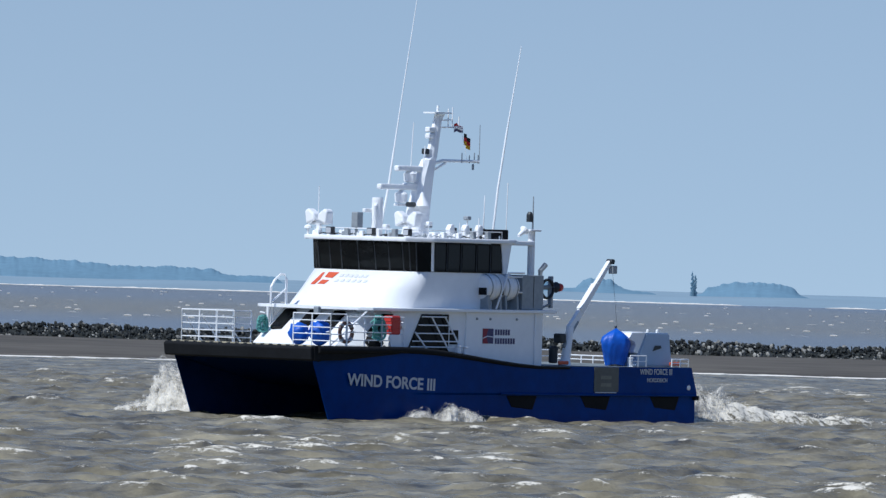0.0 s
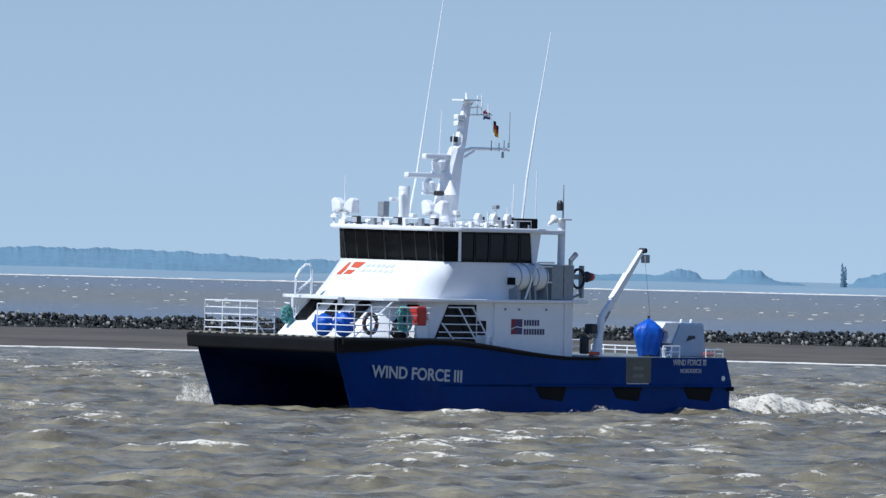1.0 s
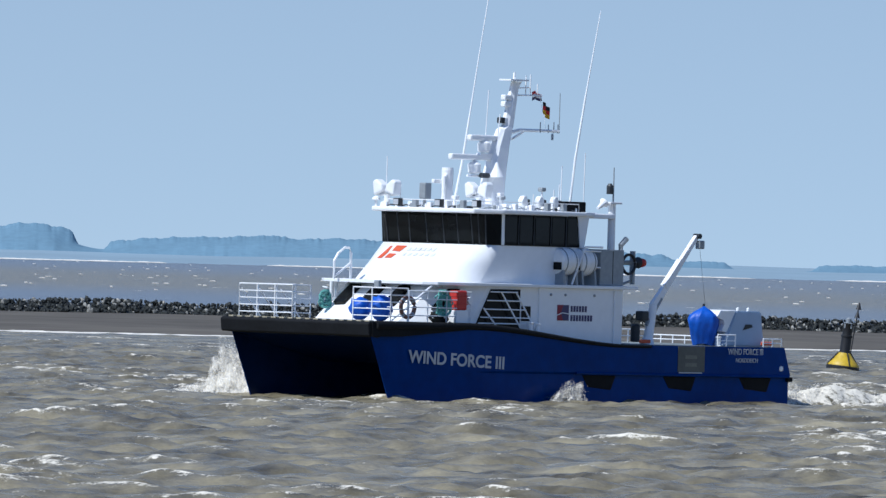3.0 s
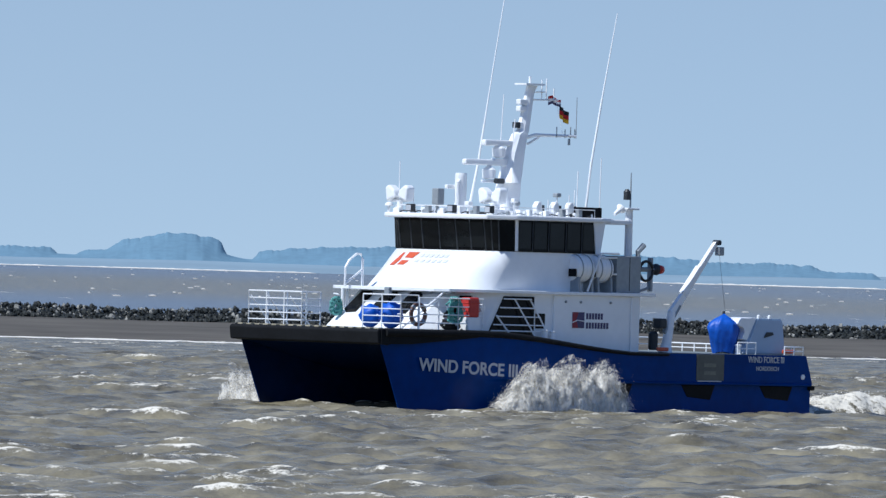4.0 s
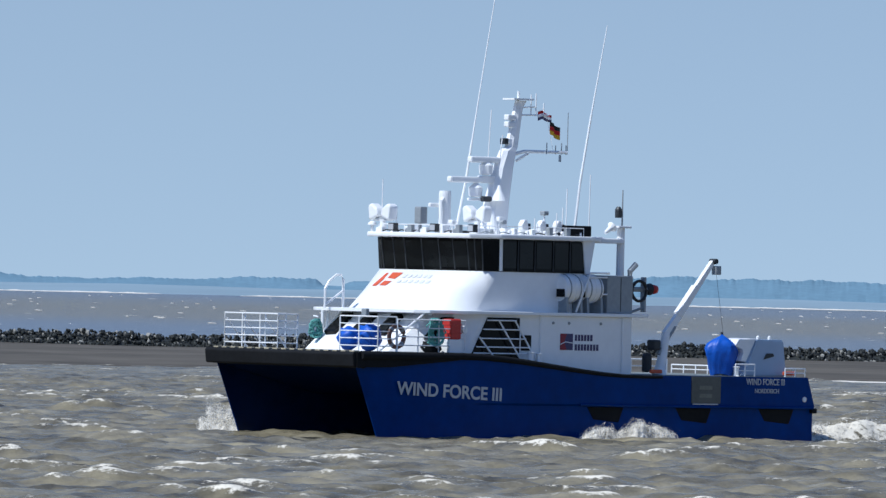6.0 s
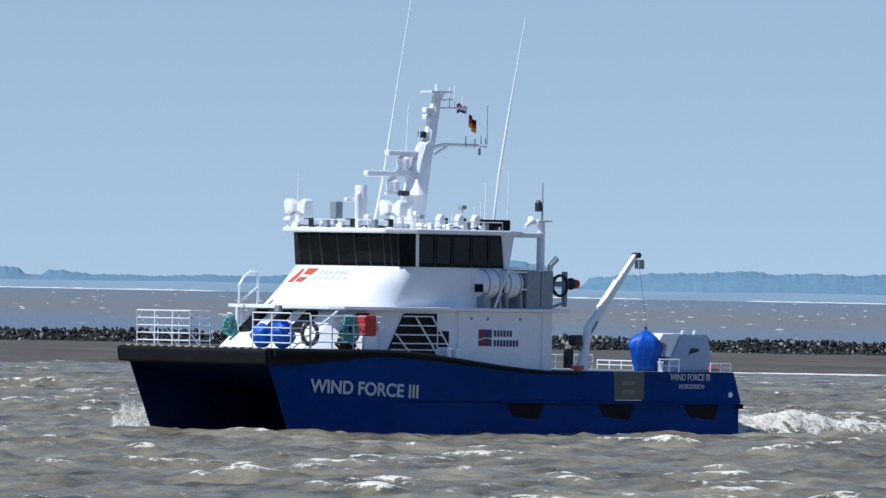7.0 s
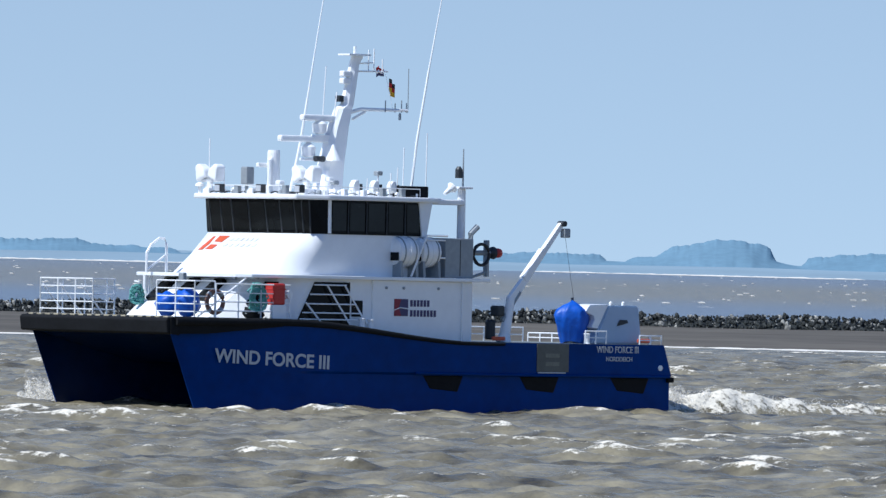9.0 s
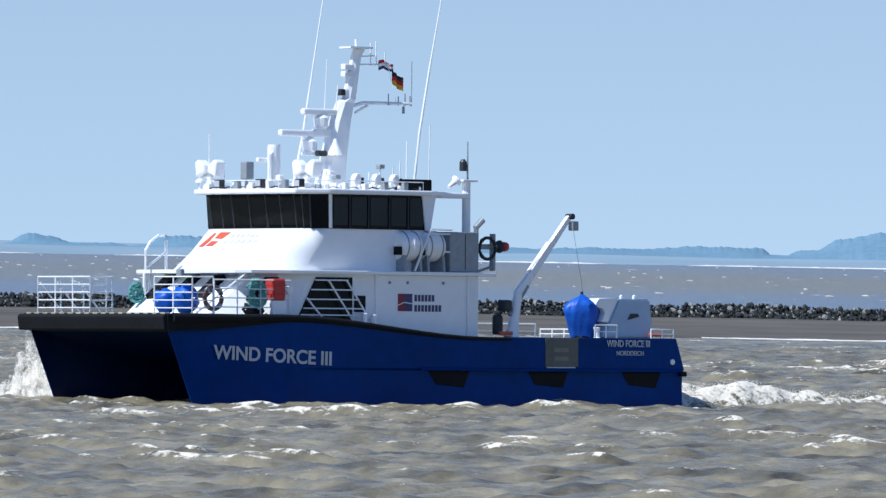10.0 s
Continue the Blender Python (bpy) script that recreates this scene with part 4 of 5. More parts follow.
    for i in range(34):
        a = i / 34
        x, y = (16.75 - 0.25 * abs(a * 2 - 0.6), -2.3 + 9.0 * a) if a < 0.5 else (16.2 - 10.0 * (a - 0.5), 2.75)
        if i % 3 == 0:
            rp("deck_socket", lathe(B(), (x - 0.15, y, 7.04), (0, 0, 1), [(0, 0.07), (0.12, 0.07), (0.16, 0.03)], 8), rng.choice((GREY, WHITE, WHITE)))
        elif i % 3 == 1:
            h = rng.uniform(0.12, 0.3)
            rp("junction_box", box(B(), x - 0.2, x - 0.02, y - 0.12, y + 0.08, 7.04, 7.04 + h, 0.02), rng.choice((GREY, WHITE, WHITE)))
        else:
            rp("conduit", tube(B(), [(x - 0.1, y - 0.2, 7.07), (x - 0.12, y, 7.12), (x - 0.3, y + 0.15, 7.07)], 0.025, None, 6), rng.choice((GREY, DARK)))
    for x, y, h in ((14.55, 1.9, 0.5), (12.6, 2.2, 0.75), (15.9, 0.9, 0.35), (13.5, 1.0, 0.4)):
        rp("lamp_stalk", tube(B(), [(x, y, 7.04), (x, y, 7.04 + h)], 0.03), WHITE)
        rp("stalk_lamp", box(B(), x - 0.12, x + 0.12, y - 0.12, y + 0.12, 7.0 + h, 7.16 + h, 0.04), rng.choice((WHITE, GREY)))
    rp("cable_tray", box(B(), 14.6, 16.0, 0.9, 1.2, 7.04, 7.14, 0.01), DARK)
    rp("bow_dome", lathe(B(), (16.3, -2.75, 7.04), (0, 0, 1), [(0, 0.05), (0.22, 0.05), (0.24, 0.16), (0.32, 0.14), (0.38, 0.04)], 12))
    # aft post and its arm
    rp("aft_post_mast", tube(B(), [(8.8, 2.3, 4.32), (8.8, 2.3, 7.4)], 0.15, 0.14, 12), WHITE, "white aft signal post")
    rp("aft_post_cap", box(B(), 8.5, 9.15, 2.05, 2.55, 7.38, 7.46, 0.02))
    rp("post_aerial", tube(B(), [(8.75, 2.3, 7.46), (8.75, 2.3, 8.75)], 0.035, 0.02), GREY)
    rp("post_lamp", lathe(B(), (8.95, 2.3, 7.75), (0, 0, 1), [(0, 0.13), (0.3, 0.13), (0.4, 0.06)], 10), DARK)
    rp("roof_arm", box(B(), 8.8, 10.9, 2.0, 2.5, 6.82, 7.0, 0.04))
    rp("arm_horn", lathe(B(), (9.6, 2.3, 7.2), (-0.8, 0, 0.5), [(0, 0.06), (0.3, 0.1), (0.42, 0.2)], 12))
    # exhaust cap, frame with ring and lamp behind the grey locker
    rp("exhaust_pipe", tube(B(), [(8.75, 2.75, 5.6), (8.75, 2.75, 5.85), (8.45, 2.75, 6.1)], 0.09, 0.11), GREY)
    rp("ring_frame", box(B(), 7.62, 7.74, 2.3, 2.5, 4.4, 5.65, 0.02), GREY)
    rp("ring_frame_foot", tube(B(), [(8.4, 2.4, 4.36), (7.68, 2.4, 4.55)], 0.05), GREY)
    rp("ring_frame_head", tube(B(), [(8.9, 2.4, 5.2), (7.2, 2.4, 5.22)], 0.09), GREY)
    rp("stern_lamp", lathe(B(), (7.25, 2.4, 5.22), (-1, 0, 0), [(0, 0.12), (0.08, 0.17), (0.2, 0.15)], 14), RED)
    rp("stern_lamp_hood", lathe(B(), (7.35, 2.4, 5.22), (1, 0, 0), [(0, 0.22), (0.1, 0.2), (0.2, 0.08)], 14), DARK)
    rp("locker", box(B(), 8.95, 10.25, 2.3, 3.12, 4.33, 5.68, 0.03), GREY, "grey steel locker")
    rp("locker_seam", box(B(), 9.55, 9.58, 3.118, 3.128, 4.4, 5.62), DARK)
    rail = new("upper_railing")
    rail.parent = ship
    for z in (5.0, 5.6):
        part("rail_bar", tube(B(), [(11.3, 3.15, z), (10.3, 3.15, z)], 0.03), WHITE, rail)
    part("rail_bar", tube(B(), [(11.9, 3.2, 4.35), (11.2, 3.2, 5.75), (10.25, 3.2, 5.75)], 0.04), WHITE, rail)
    # capstan block on the front rail, cameras below slab
    rp("rail_winch", box(B(), 21.4, 21.58, 2.25, 2.5, 4.05, 4.32, 0.04), GREY)


def build_aft(ship):
    def ap(name, bm, mat=WHITE, label="", parent=None):
        return part(name, bm, mat, parent or ship, label)
    crane = ap("crane_column", lathe(B(), (7.12, 2.75, 2.15), (-0.2, 0, 1), [(0, 0.27), (0.1, 0.25), (0.3, 0.19), (1.2, 0.16), (1.55, 0.14)], 14), WHITE, "white deck crane")
    ap("crane_boom", prism(B(), [(7.0, 2.63, 3.3), (6.92, 2.63, 3.72), (6.3, 2.63, 4.35), (4.5, 2.63, 6.36), (4.38, 2.63, 6.24), (6.1, 2.63, 4.2), (6.64, 2.63, 3.5)], (0, 0.17, 0), 0.02), WHITE, "", crane)
    ap("boom_sleeve", prism(B(), [(6.3, 2.59, 4.42), (5.4, 2.59, 5.42), (5.26, 2.59, 5.28), (6.14, 2.59, 4.24)], (0, 0.24, 0), 0.02), WHITE, "", crane)
    ap("boom_head", box(B(), 4.16, 4.44, 2.64, 2.88, 5.8, 6.12, 0.03), GREY, "", crane)
    ap("sheave", lathe(B(), (4.45, 2.6, 6.28), (0, 1, 0), [(0, 0.1), (0.3, 0.1)], 14), DARK, "", crane)
    ap("crane_cylinder", tube(B(), [(7.2, 2.75, 2.9), (6.4, 2.75, 3.9)], 0.08), GREY, "", crane)
    ap("crane_motor", box(B(), 7.2, 7.56, 2.5, 2.9, 3.05, 3.42, 0.06), DARK, "", crane)
    ap("hose_reel", lathe(B(), (7.52, 2.5, 2.25), (0, 0, 1), [(0, 0.14), (0.05, 0.18), (0.6, 0.18), (0.68, 0.12)], 14), DARK, "", crane)
    ap("hoist_wire", tube(B(), [(4.3, 2.75, 5.85), (3.52, 2.42, 3.7)], 0.006, None, 5), DARK, "", crane)
    # engine casing at the stern
    bm = B()
    loft(bm, [[(0.82, 1.6, 2.15), (3.2, 1.6, 2.15), (3.2, 3.1, 2.15), (0.82, 3.1, 2.15)], [(0.92, 1.75, 3.5), (2.4, 1.75, 3.5), (2.4, 3.0, 3.5), (0.92, 3.0, 3.5)]])
    bmesh.ops.bevel(bm, geom=bm.edges[:], offset=0.06, segments=2, affect="EDGES")
    cas = ap("air_casing", bm, CASING, "blue-grey tapered engine air casing")
    ap("casing_hood", prism(B(), [(2.38, 1.8, 3.53), (3.23, 1.8, 3.5), (3.40, 1.8, 3.3), (3.33, 1.8, 3.2), (3.06, 1.8, 3.16), (3.00, 1.8, 3.0), (3.16, 1.8, 2.72), (2.88, 1.8, 2.68)], (0, 1.19, 0), 0.03), WHITE, "white intake hood", cas)
    for x in (2.2, 1.6):
        ap("casing_lamp", lathe(B(), (x, 2.9, 3.5), (0, 0, 1), [(0, 0.06), (0.1, 0.06), (0.14, 0.02)], 8), WHITE, "", cas)
    ap("casing_mark", prism(B(), [(2.05, 3.062, 2.78), (1.5, 3.062, 2.9), (1.55, 3.055, 3.0), (1.9, 3.055, 3.0)], (0, 0.012, 0)), DARK, "", cas)
    ap("casing_grille", box(B(), 0.8, 0.92, 1.9, 2.8, 2.5, 3.1), DARK, "", cas)
    for x in (7.9, 1.0):
        ap("orange_marker", box(B(), x - 0.3, x + 0.3, 3.3, 3.38, 2.22, 2.36, 0.03), ORANGE)
    for x, y in ((3.6, 3.2), (14.3, 3.4), (13.9, 3.4)):
        b = ap("bollard", lathe(B(), (x, y, sheer(x)), (0, 0, 1), [(0, 0.14), (0.05, 0.1), (0.3, 0.1), (0.34, 0.13), (0.38, 0.12)], 12), WHITE)
    for k in range(17):
        y = -3.5 + k * 0.43
        ap("fender_block", box(B(), 22.95, 23.2, y, y + 0.24, 2.8, 2.87, 0.015), BEIGE)


ship = thing("crew_vessel", "blue and white catamaran crew transfer vessel under way", "ship")
build_hull(ship)
build_house(ship)
build_rails(ship)
ENSIGN, PENNANT = build_mast(ship)
build_roof_gear(ship)
build_aft(ship)

# ---- loose things carried on board: (thing, place on the vessel) ----
ABOARD = []


def aboard(ob, *place):
    ABOARD.append((ob, pose(*place)))
    return ob


def life_raft():
    t = thing("life_raft", "white life raft canister in its cradle", "life raft", "life rafts on the upper deck")
    smooth(part("canister", lathe(B(), (0, 0, 0.86), (1, 0, 0), [(-0.5, 0.02), (-0.48, 0.3), (-0.4, 0.46), (-0.3, 0.5), (-0.03, 0.52), (-0.03, 0.54), (0.03, 0.54), (0.03, 0.52), (0.3, 0.5), (0.4, 0.46), (0.48, 0.3), (0.5, 0.02)], 28), WHITE, t), 35)
    for x in (-0.25, 0.25):
        part("strap", lathe(B(), (x, 0, 0.86), (1, 0, 0), [(-0.02, 0.48), (-0.02, 0.525), (0.02, 0.525), (0.02, 0.48)], 28), GREY, t)
    for x in (-0.35, 0.35):
        part("cradle", prism(B(), [(x - 0.05, -0.45, 0), (x - 0.05, 0.45, 0), (x - 0.05, 0.4, 0.55), (x - 0.05, -0.4, 0.55)], (0.1, 0, 0)), GREY, t)
    part("release_plate", box(B(), 0.44, 0.52, 0.02, 0.36, 0.56, 0.84), RUBBER, t, "black label plate")
    return t


def life_ring(mat, label, thick=0.085, bands=WHITE):
    t = thing("lifebuoy", label, "lifebuoy", "lifebuoys on the vessel")
    smooth(part("ring", tube(B(), ring_points((0, 0, 0), (0, 1, 0), 0.36, 28), thick, None, 10, True), mat, t), 60)
    for k in range(4):
        a = math.pi / 4 + k * math.pi / 2
        c = Vector((math.cos(a) * 0.36, 0, math.sin(a) * 0.36))
        part("band", lathe(B(), c, (-math.sin(a), 0, math.cos(a)), [(-0.05, thick), (-0.05, thick + 0.01), (0.05, thick + 0.01), (0.05, thick)], 10), bands, t)
    return t


aboard(life_raft(), 12.0, 2.8, 4.32)
aboard(copy_thing(ABOARD[0][0], pose(0, 0, 0)), 10.92, 2.75, 4.32)
aboard(life_ring(RING, "faded brownish orange lifebuoy on the fore railing", 0.08, GREY), 20.85, 3.3, 3.36)
aboard(life_ring(BLACKP, "dark lifebuoy on the aft frame", 0.055, DARK), 8.05, 2.55, 5.15)

drum = thing("drum", "red plastic drum lashed to the railing", "drum")
part("shell", box(B(), -0.27, 0.27, -0.24, 0.24, 0, 0.72, 0.06), RED, drum)
for z in (0.2, 0.5):
    part("hoop", box(B(), -0.285, 0.285, -0.255, 0.255, z, z + 0.04, 0.01), RED, drum)
part("stand", box(B(), -0.3, 0.3, -0.25, 0.25, -0.5, 0.0, 0.02), WHITE, drum)
part("bracket", lathe(B(), (-0.5, 0.1, 0.35), (0, 1, 0), [(0, 0.14), (0.1, 0.14)], 12), WHITE, drum)
aboard(drum, 18.1, 3.22, 3.3)


def rope_coil(seed, size=1.0):
    t = thing("rope_coil", "hank of green mooring rope hung on the railing", "rope", "rope coils")
    rng = random.Random(seed)
    for k in range(13):
        r = rng.uniform(0.2, 0.46) * size
        pts = [Vector((rng.uniform(-0.1, 0.1) + math.cos(a) * r * 0.85, rng.uniform(-0.08, 0.08), math.sin(a) * r * 1.1)) for a in [i * 2 * math.pi / 14 for i in range(14)]]
        part("loop", tube(B(), pts, 0.032, None, 6, True), ROPE, t)
    part("hook", tube(B(), [(0, -0.15, 0.45), (0, 0.1, 0.42)], 0.03), WHITE, t)
    return t


aboard(rope_coil(3), 19.0, 3.35, 3.55)
aboard(rope_coil(8, 0.68), 19.75, -1.9, 3.55)


def blue_bag(name, label, w, d, h, mat):
    t = thing(name, label, "bag")
    bm = B()
    bmesh.ops.create_icosphere(bm, subdivisions=3, radius=1.0)
    for v in bm.verts:
        n = noise.noise(v.co * 2.1) * 0.22 + noise.noise(v.co * 4.7) * 0.14
        v.co = Vector((v.co.x * w * (1 + n), v.co.y * d * (1 + n), (v.co.z * 0.5 + 0.5) * h * (1 + n * 0.4)))
    smooth(part("wrapping", bm, mat, t), 60)
    part("lashing", tube(B(), [(-w, 0, h * 0.45), (0, d * 1.08, h * 0.55), (w, 0, h * 0.5)], 0.025), WHITE, t)
    return t


aboard(blue_bag("deck_bag", "blue sheet wrapped round deck cargo", 0.42, 0.42, 0.98, TARP), 21.1, 2.2, 2.82)
aboard(blue_bag("deck_bag", "blue sheet wrapped round deck cargo", 0.36, 0.4, 0.86, TARP), 21.0, 1.05, 2.82)
aboard(blue_bag("kit_bag", "black kit bag on the fore deck", 0.35, 0.35, 0.5, RUBBER), 18.9, 3.05, 2.75)

# tarpaulin-covered boat engine under the crane
cover = thing("covered_boat", "tender wrapped in a bright blue tarpaulin under the crane", "boat")
bm = B()
rings = []
for z, s in ((0.0, 0.56), (0.35, 0.70), (0.75, 0.84), (1.0, 0.88), (1.18, 0.74), (1.34, 0.42), (1.42, 0.12)):
    rings.append([(math.cos(a) * 0.74 * s * (1 + min(0.12, 0.03 + 0.1 * z) * math.sin(3 * a + z * 2) + 0.07 * math.sin(7 * a + 3 * z) + 0.04 * math.sin(13 * a - 5 * z)), math.sin(a) * 0.66 * s * (1 + 0.1 * math.cos(4 * a)), z + 0.06 * math.sin(2 * a)) for a in [i * 2 * math.pi / 64 for i in range(64)]])
smooth(part("tarpaulin", loft(bm, rings), TARP, cover), 60)
part("tie", tube(B(), [(0.0, 0, 1.38), (0.02, 0, 1.56)], 0.05), DARK, cover)
for x in (-0.4, 0.4):
    part("cradle", box(B(), x * 0.5 - 0.08, x * 0.5 + 0.08, -0.2, 0.2, 0, 0.3), GREY, cover)
part("hull_skid", box(B(), -1.15, -0.75, -0.4, 0.5, 0.1, 0.5, 0.08), WHITE, cover)
part("outboard", box(B(), -1.1, -0.8, -0.3, 0.45, 0.55, 1.05, 0.08), DARK, cover)
aboard(cover, 3.5, 2.35, 2.18)

# ---- channel buoy ----
buoy = thing("channel_buoy", "black pillar buoy on a yellow float", "buoy")
smooth(part("float", lathe(B(), (0, 0, -0.5), (0, 0, 1), [(0.5, 0.84), (0.62, 0.82), (0.8, 0.62), (1.15, 0.33), (1.2, 0.3)], 20), YELLOW, buoy))
smooth(part("float_base", lathe(B(), (0, 0, -0.5), (0, 0, 1), [(0, 0.55), (0.3, 0.86), (0.5, 0.86), (0.56, 0.8)], 20), BLACKP, buoy))
for k in range(4):
    a = k * math.pi / 2 + 0.4
    part("float_rib", tube(B(), [(math.cos(a) * 0.88, math.sin(a) * 0.88, 0.05), (math.cos(a) * 0.34, math.sin(a) * 0.34, 0.72)], 0.035, None, 6), BLACKP, buoy)
smooth(part("pillar", lathe(B(), (0, 0, 0.5), (0, 0, 1), [(0, 0.32), (0.3, 0.27), (1.0, 0.26), (1.02, 0.3), (1.1, 0.3), (1.12, 0.25), (1.65, 0.24), (1.7, 0.28), (1.75, 0.1)], 16), BLACKP, buoy))
part("lantern", lathe(B(), (0, 0, 2.2), (0, 0, 1), [(0, 0.12), (0.25, 0.14), (0.32, 0.05)], 12), GREY, buoy)
part("topmark_staff", tube(B(), [(0.3, 0, 0.6), (0.42, 0, 3.35)], 0.025), BLACKP, buoy)
part("topmark", lathe(B(), (0.4, 0, 2.55), (0, 0, 1), [(0, 0.15), (0.38, 0.02)], 12), BLACKP, buoy)
part("topmark", lathe(B(), (0.42, 0, 2.98), (0, 0, 1), [(0, 0.15), (0.38, 0.02)], 12), BLACKP, buoy)
part("radar_reflector", box(B(), -0.2, 0.2, -0.2, 0.2, 1.95, 2.25, 0.02), GREY, buoy)


# ---- spray and wake ----
def scatter(name, count, place, parent, seed):
    """Many small drops or flecks of foam as one mesh. place(rng) gives a centre and a size."""
    rng = random.Random(seed)
    base = [Vector(v) for v in ((1.2, 0.3, -0.5), (-0.6, 1.1, -0.5), (-0.6, -1.1, -0.4), (0.1, 0, 1.2))]
    tris = ((0, 1, 3), (1, 2, 3), (2, 0, 3), (1, 0, 2))
    verts, faces = [], []
    for _ in range(count):
        c, s = place(rng)
        o = len(verts)
        st, turn = rng.uniform(0.8, 1.7), rng.uniform(0, 6.28)
        ca, sa = math.cos(turn), math.sin(turn)
        verts.extend([(c[0] + (v.x * ca - v.y * sa) * s * st, c[1] + (v.x * sa + v.y * ca) * s, c[2] + v.z * s * rng.uniform(0.7, 1.4)) for v in base])
        faces.extend([(o + i, o + j, o + k) for i, j, k in tris])
    me = bpy.data.meshes.new(name)
    me.from_pydata(verts, [], faces)
    me.polygons.foreach_set("use_smooth", [True] * len(me.polygons))
    me.materials.append(FOAM)
    ob = new(name, me)
    ob.parent = parent
    ob["kind"] = "stuff"
    return ob


def spray(name, label, spread, lumps, drops, seed, flow):
    """A cloud of water: flecks of foam and single drops. spread: half sizes along x and y and the height; flow leans the top towards x."""
    t = thing(name, label, "spray")
    plumes = random.Random(seed * 7)
    jets = [(plumes.uniform(-0.9, 0.9), plumes.uniform(0.55, 1.0), plumes.uniform(0.22, 0.45)) for _ in range(6)]

    def top_at(u, w):
        h = max(k * math.exp(-((u - c) / s) ** 2) for c, k, s in jets)
        return spread[2] * (0.25 + 0.75 * h) * max(0.0, 1 - u * u) ** 0.5 * (1 - 0.5 * w * w)

    def fleck(rng):
        u, w = rng.uniform(-1, 1), max(-1, min(1, rng.gauss(0, 0.45)))
        z = top_at(u, w * 0.5) * (0.6 + 0.5 * rng.random() ** 1.5)
        return (u * spread[0] + flow * z, w * spread[1] * 0.7, z - 0.05), rng.uniform(0.006, 0.015)

    def drop(rng):
        u, w = rng.uniform(-1.0, 1.0), rng.gauss(0, 0.4)
        z = top_at(u * 0.95, 0) * rng.random() ** 0.6 * 1.15
        return (u * spread[0] + flow * z, w * spread[1], z), rng.uniform(0.004, 0.008)

    # the splash in layers: a dense low heart, then ever thinner veils of water round it
    def layer(name, high, wide, mat, shift):
        n, m = 90, 36
        verts = []
        for i in range(n + 1):
            u = -0.97 + 1.94 * i / n
            h = top_at(u, 0) * high
            for j in range(m + 1):
                a = math.pi * j / m
                y, z = math.cos(a) * spread[1] * wide * max(0.0, 1 - u * u) ** 0.3, math.sin(a) ** 0.8 * h
                q = Vector((u * spread[0], y, z))
                d = 0.30 * noise.noise(q * 1.9 + Vector((seed + shift, 0, 0))) + 0.18 * noise.noise(q * 4.7) + 0.12 * noise.noise(q * 11.0)
                k = min(1.0, h / 0.8) * math.sin(a)
                verts.append((q.x + flow * z + d * 0.6 * k, y + d * (0.3 + 0.7 * k), max(-0.2, z + d * k) - 0.12 * (1 - math.sin(a))))
        faces = [(i * (m + 1) + j, (i + 1) * (m + 1) + j, (i + 1) * (m + 1) + j + 1, i * (m + 1) + j + 1) for i in range(n) for j in range(m)]
        me = bpy.data.meshes.new(name)
        me.from_pydata(verts, [], faces)
        me.polygons.foreach_set("use_smooth", [True] * len(me.polygons))
        me.materials.append(mat)
        ob = new(name, me)
        ob.parent = t
        ob["kind"] = "stuff"

    layer("splash_heart", 0.5, 0.65, FOAM, 0)
    layer("splash_veil", 0.68, 0.7, VEIL, 3)
    layer("splash_veil", 0.86, 0.8, VEIL, 5)
    layer("splash_veil", 1.0, 0.9, THIN_VEIL, 7)
    layer("splash_veil", 1.15, 1.0, THIN_VEIL, 9)
    scatter("foam", lumps, fleck, t, seed)
    scatter("spray_mist", drops, drop, t, seed + 50)
    return t


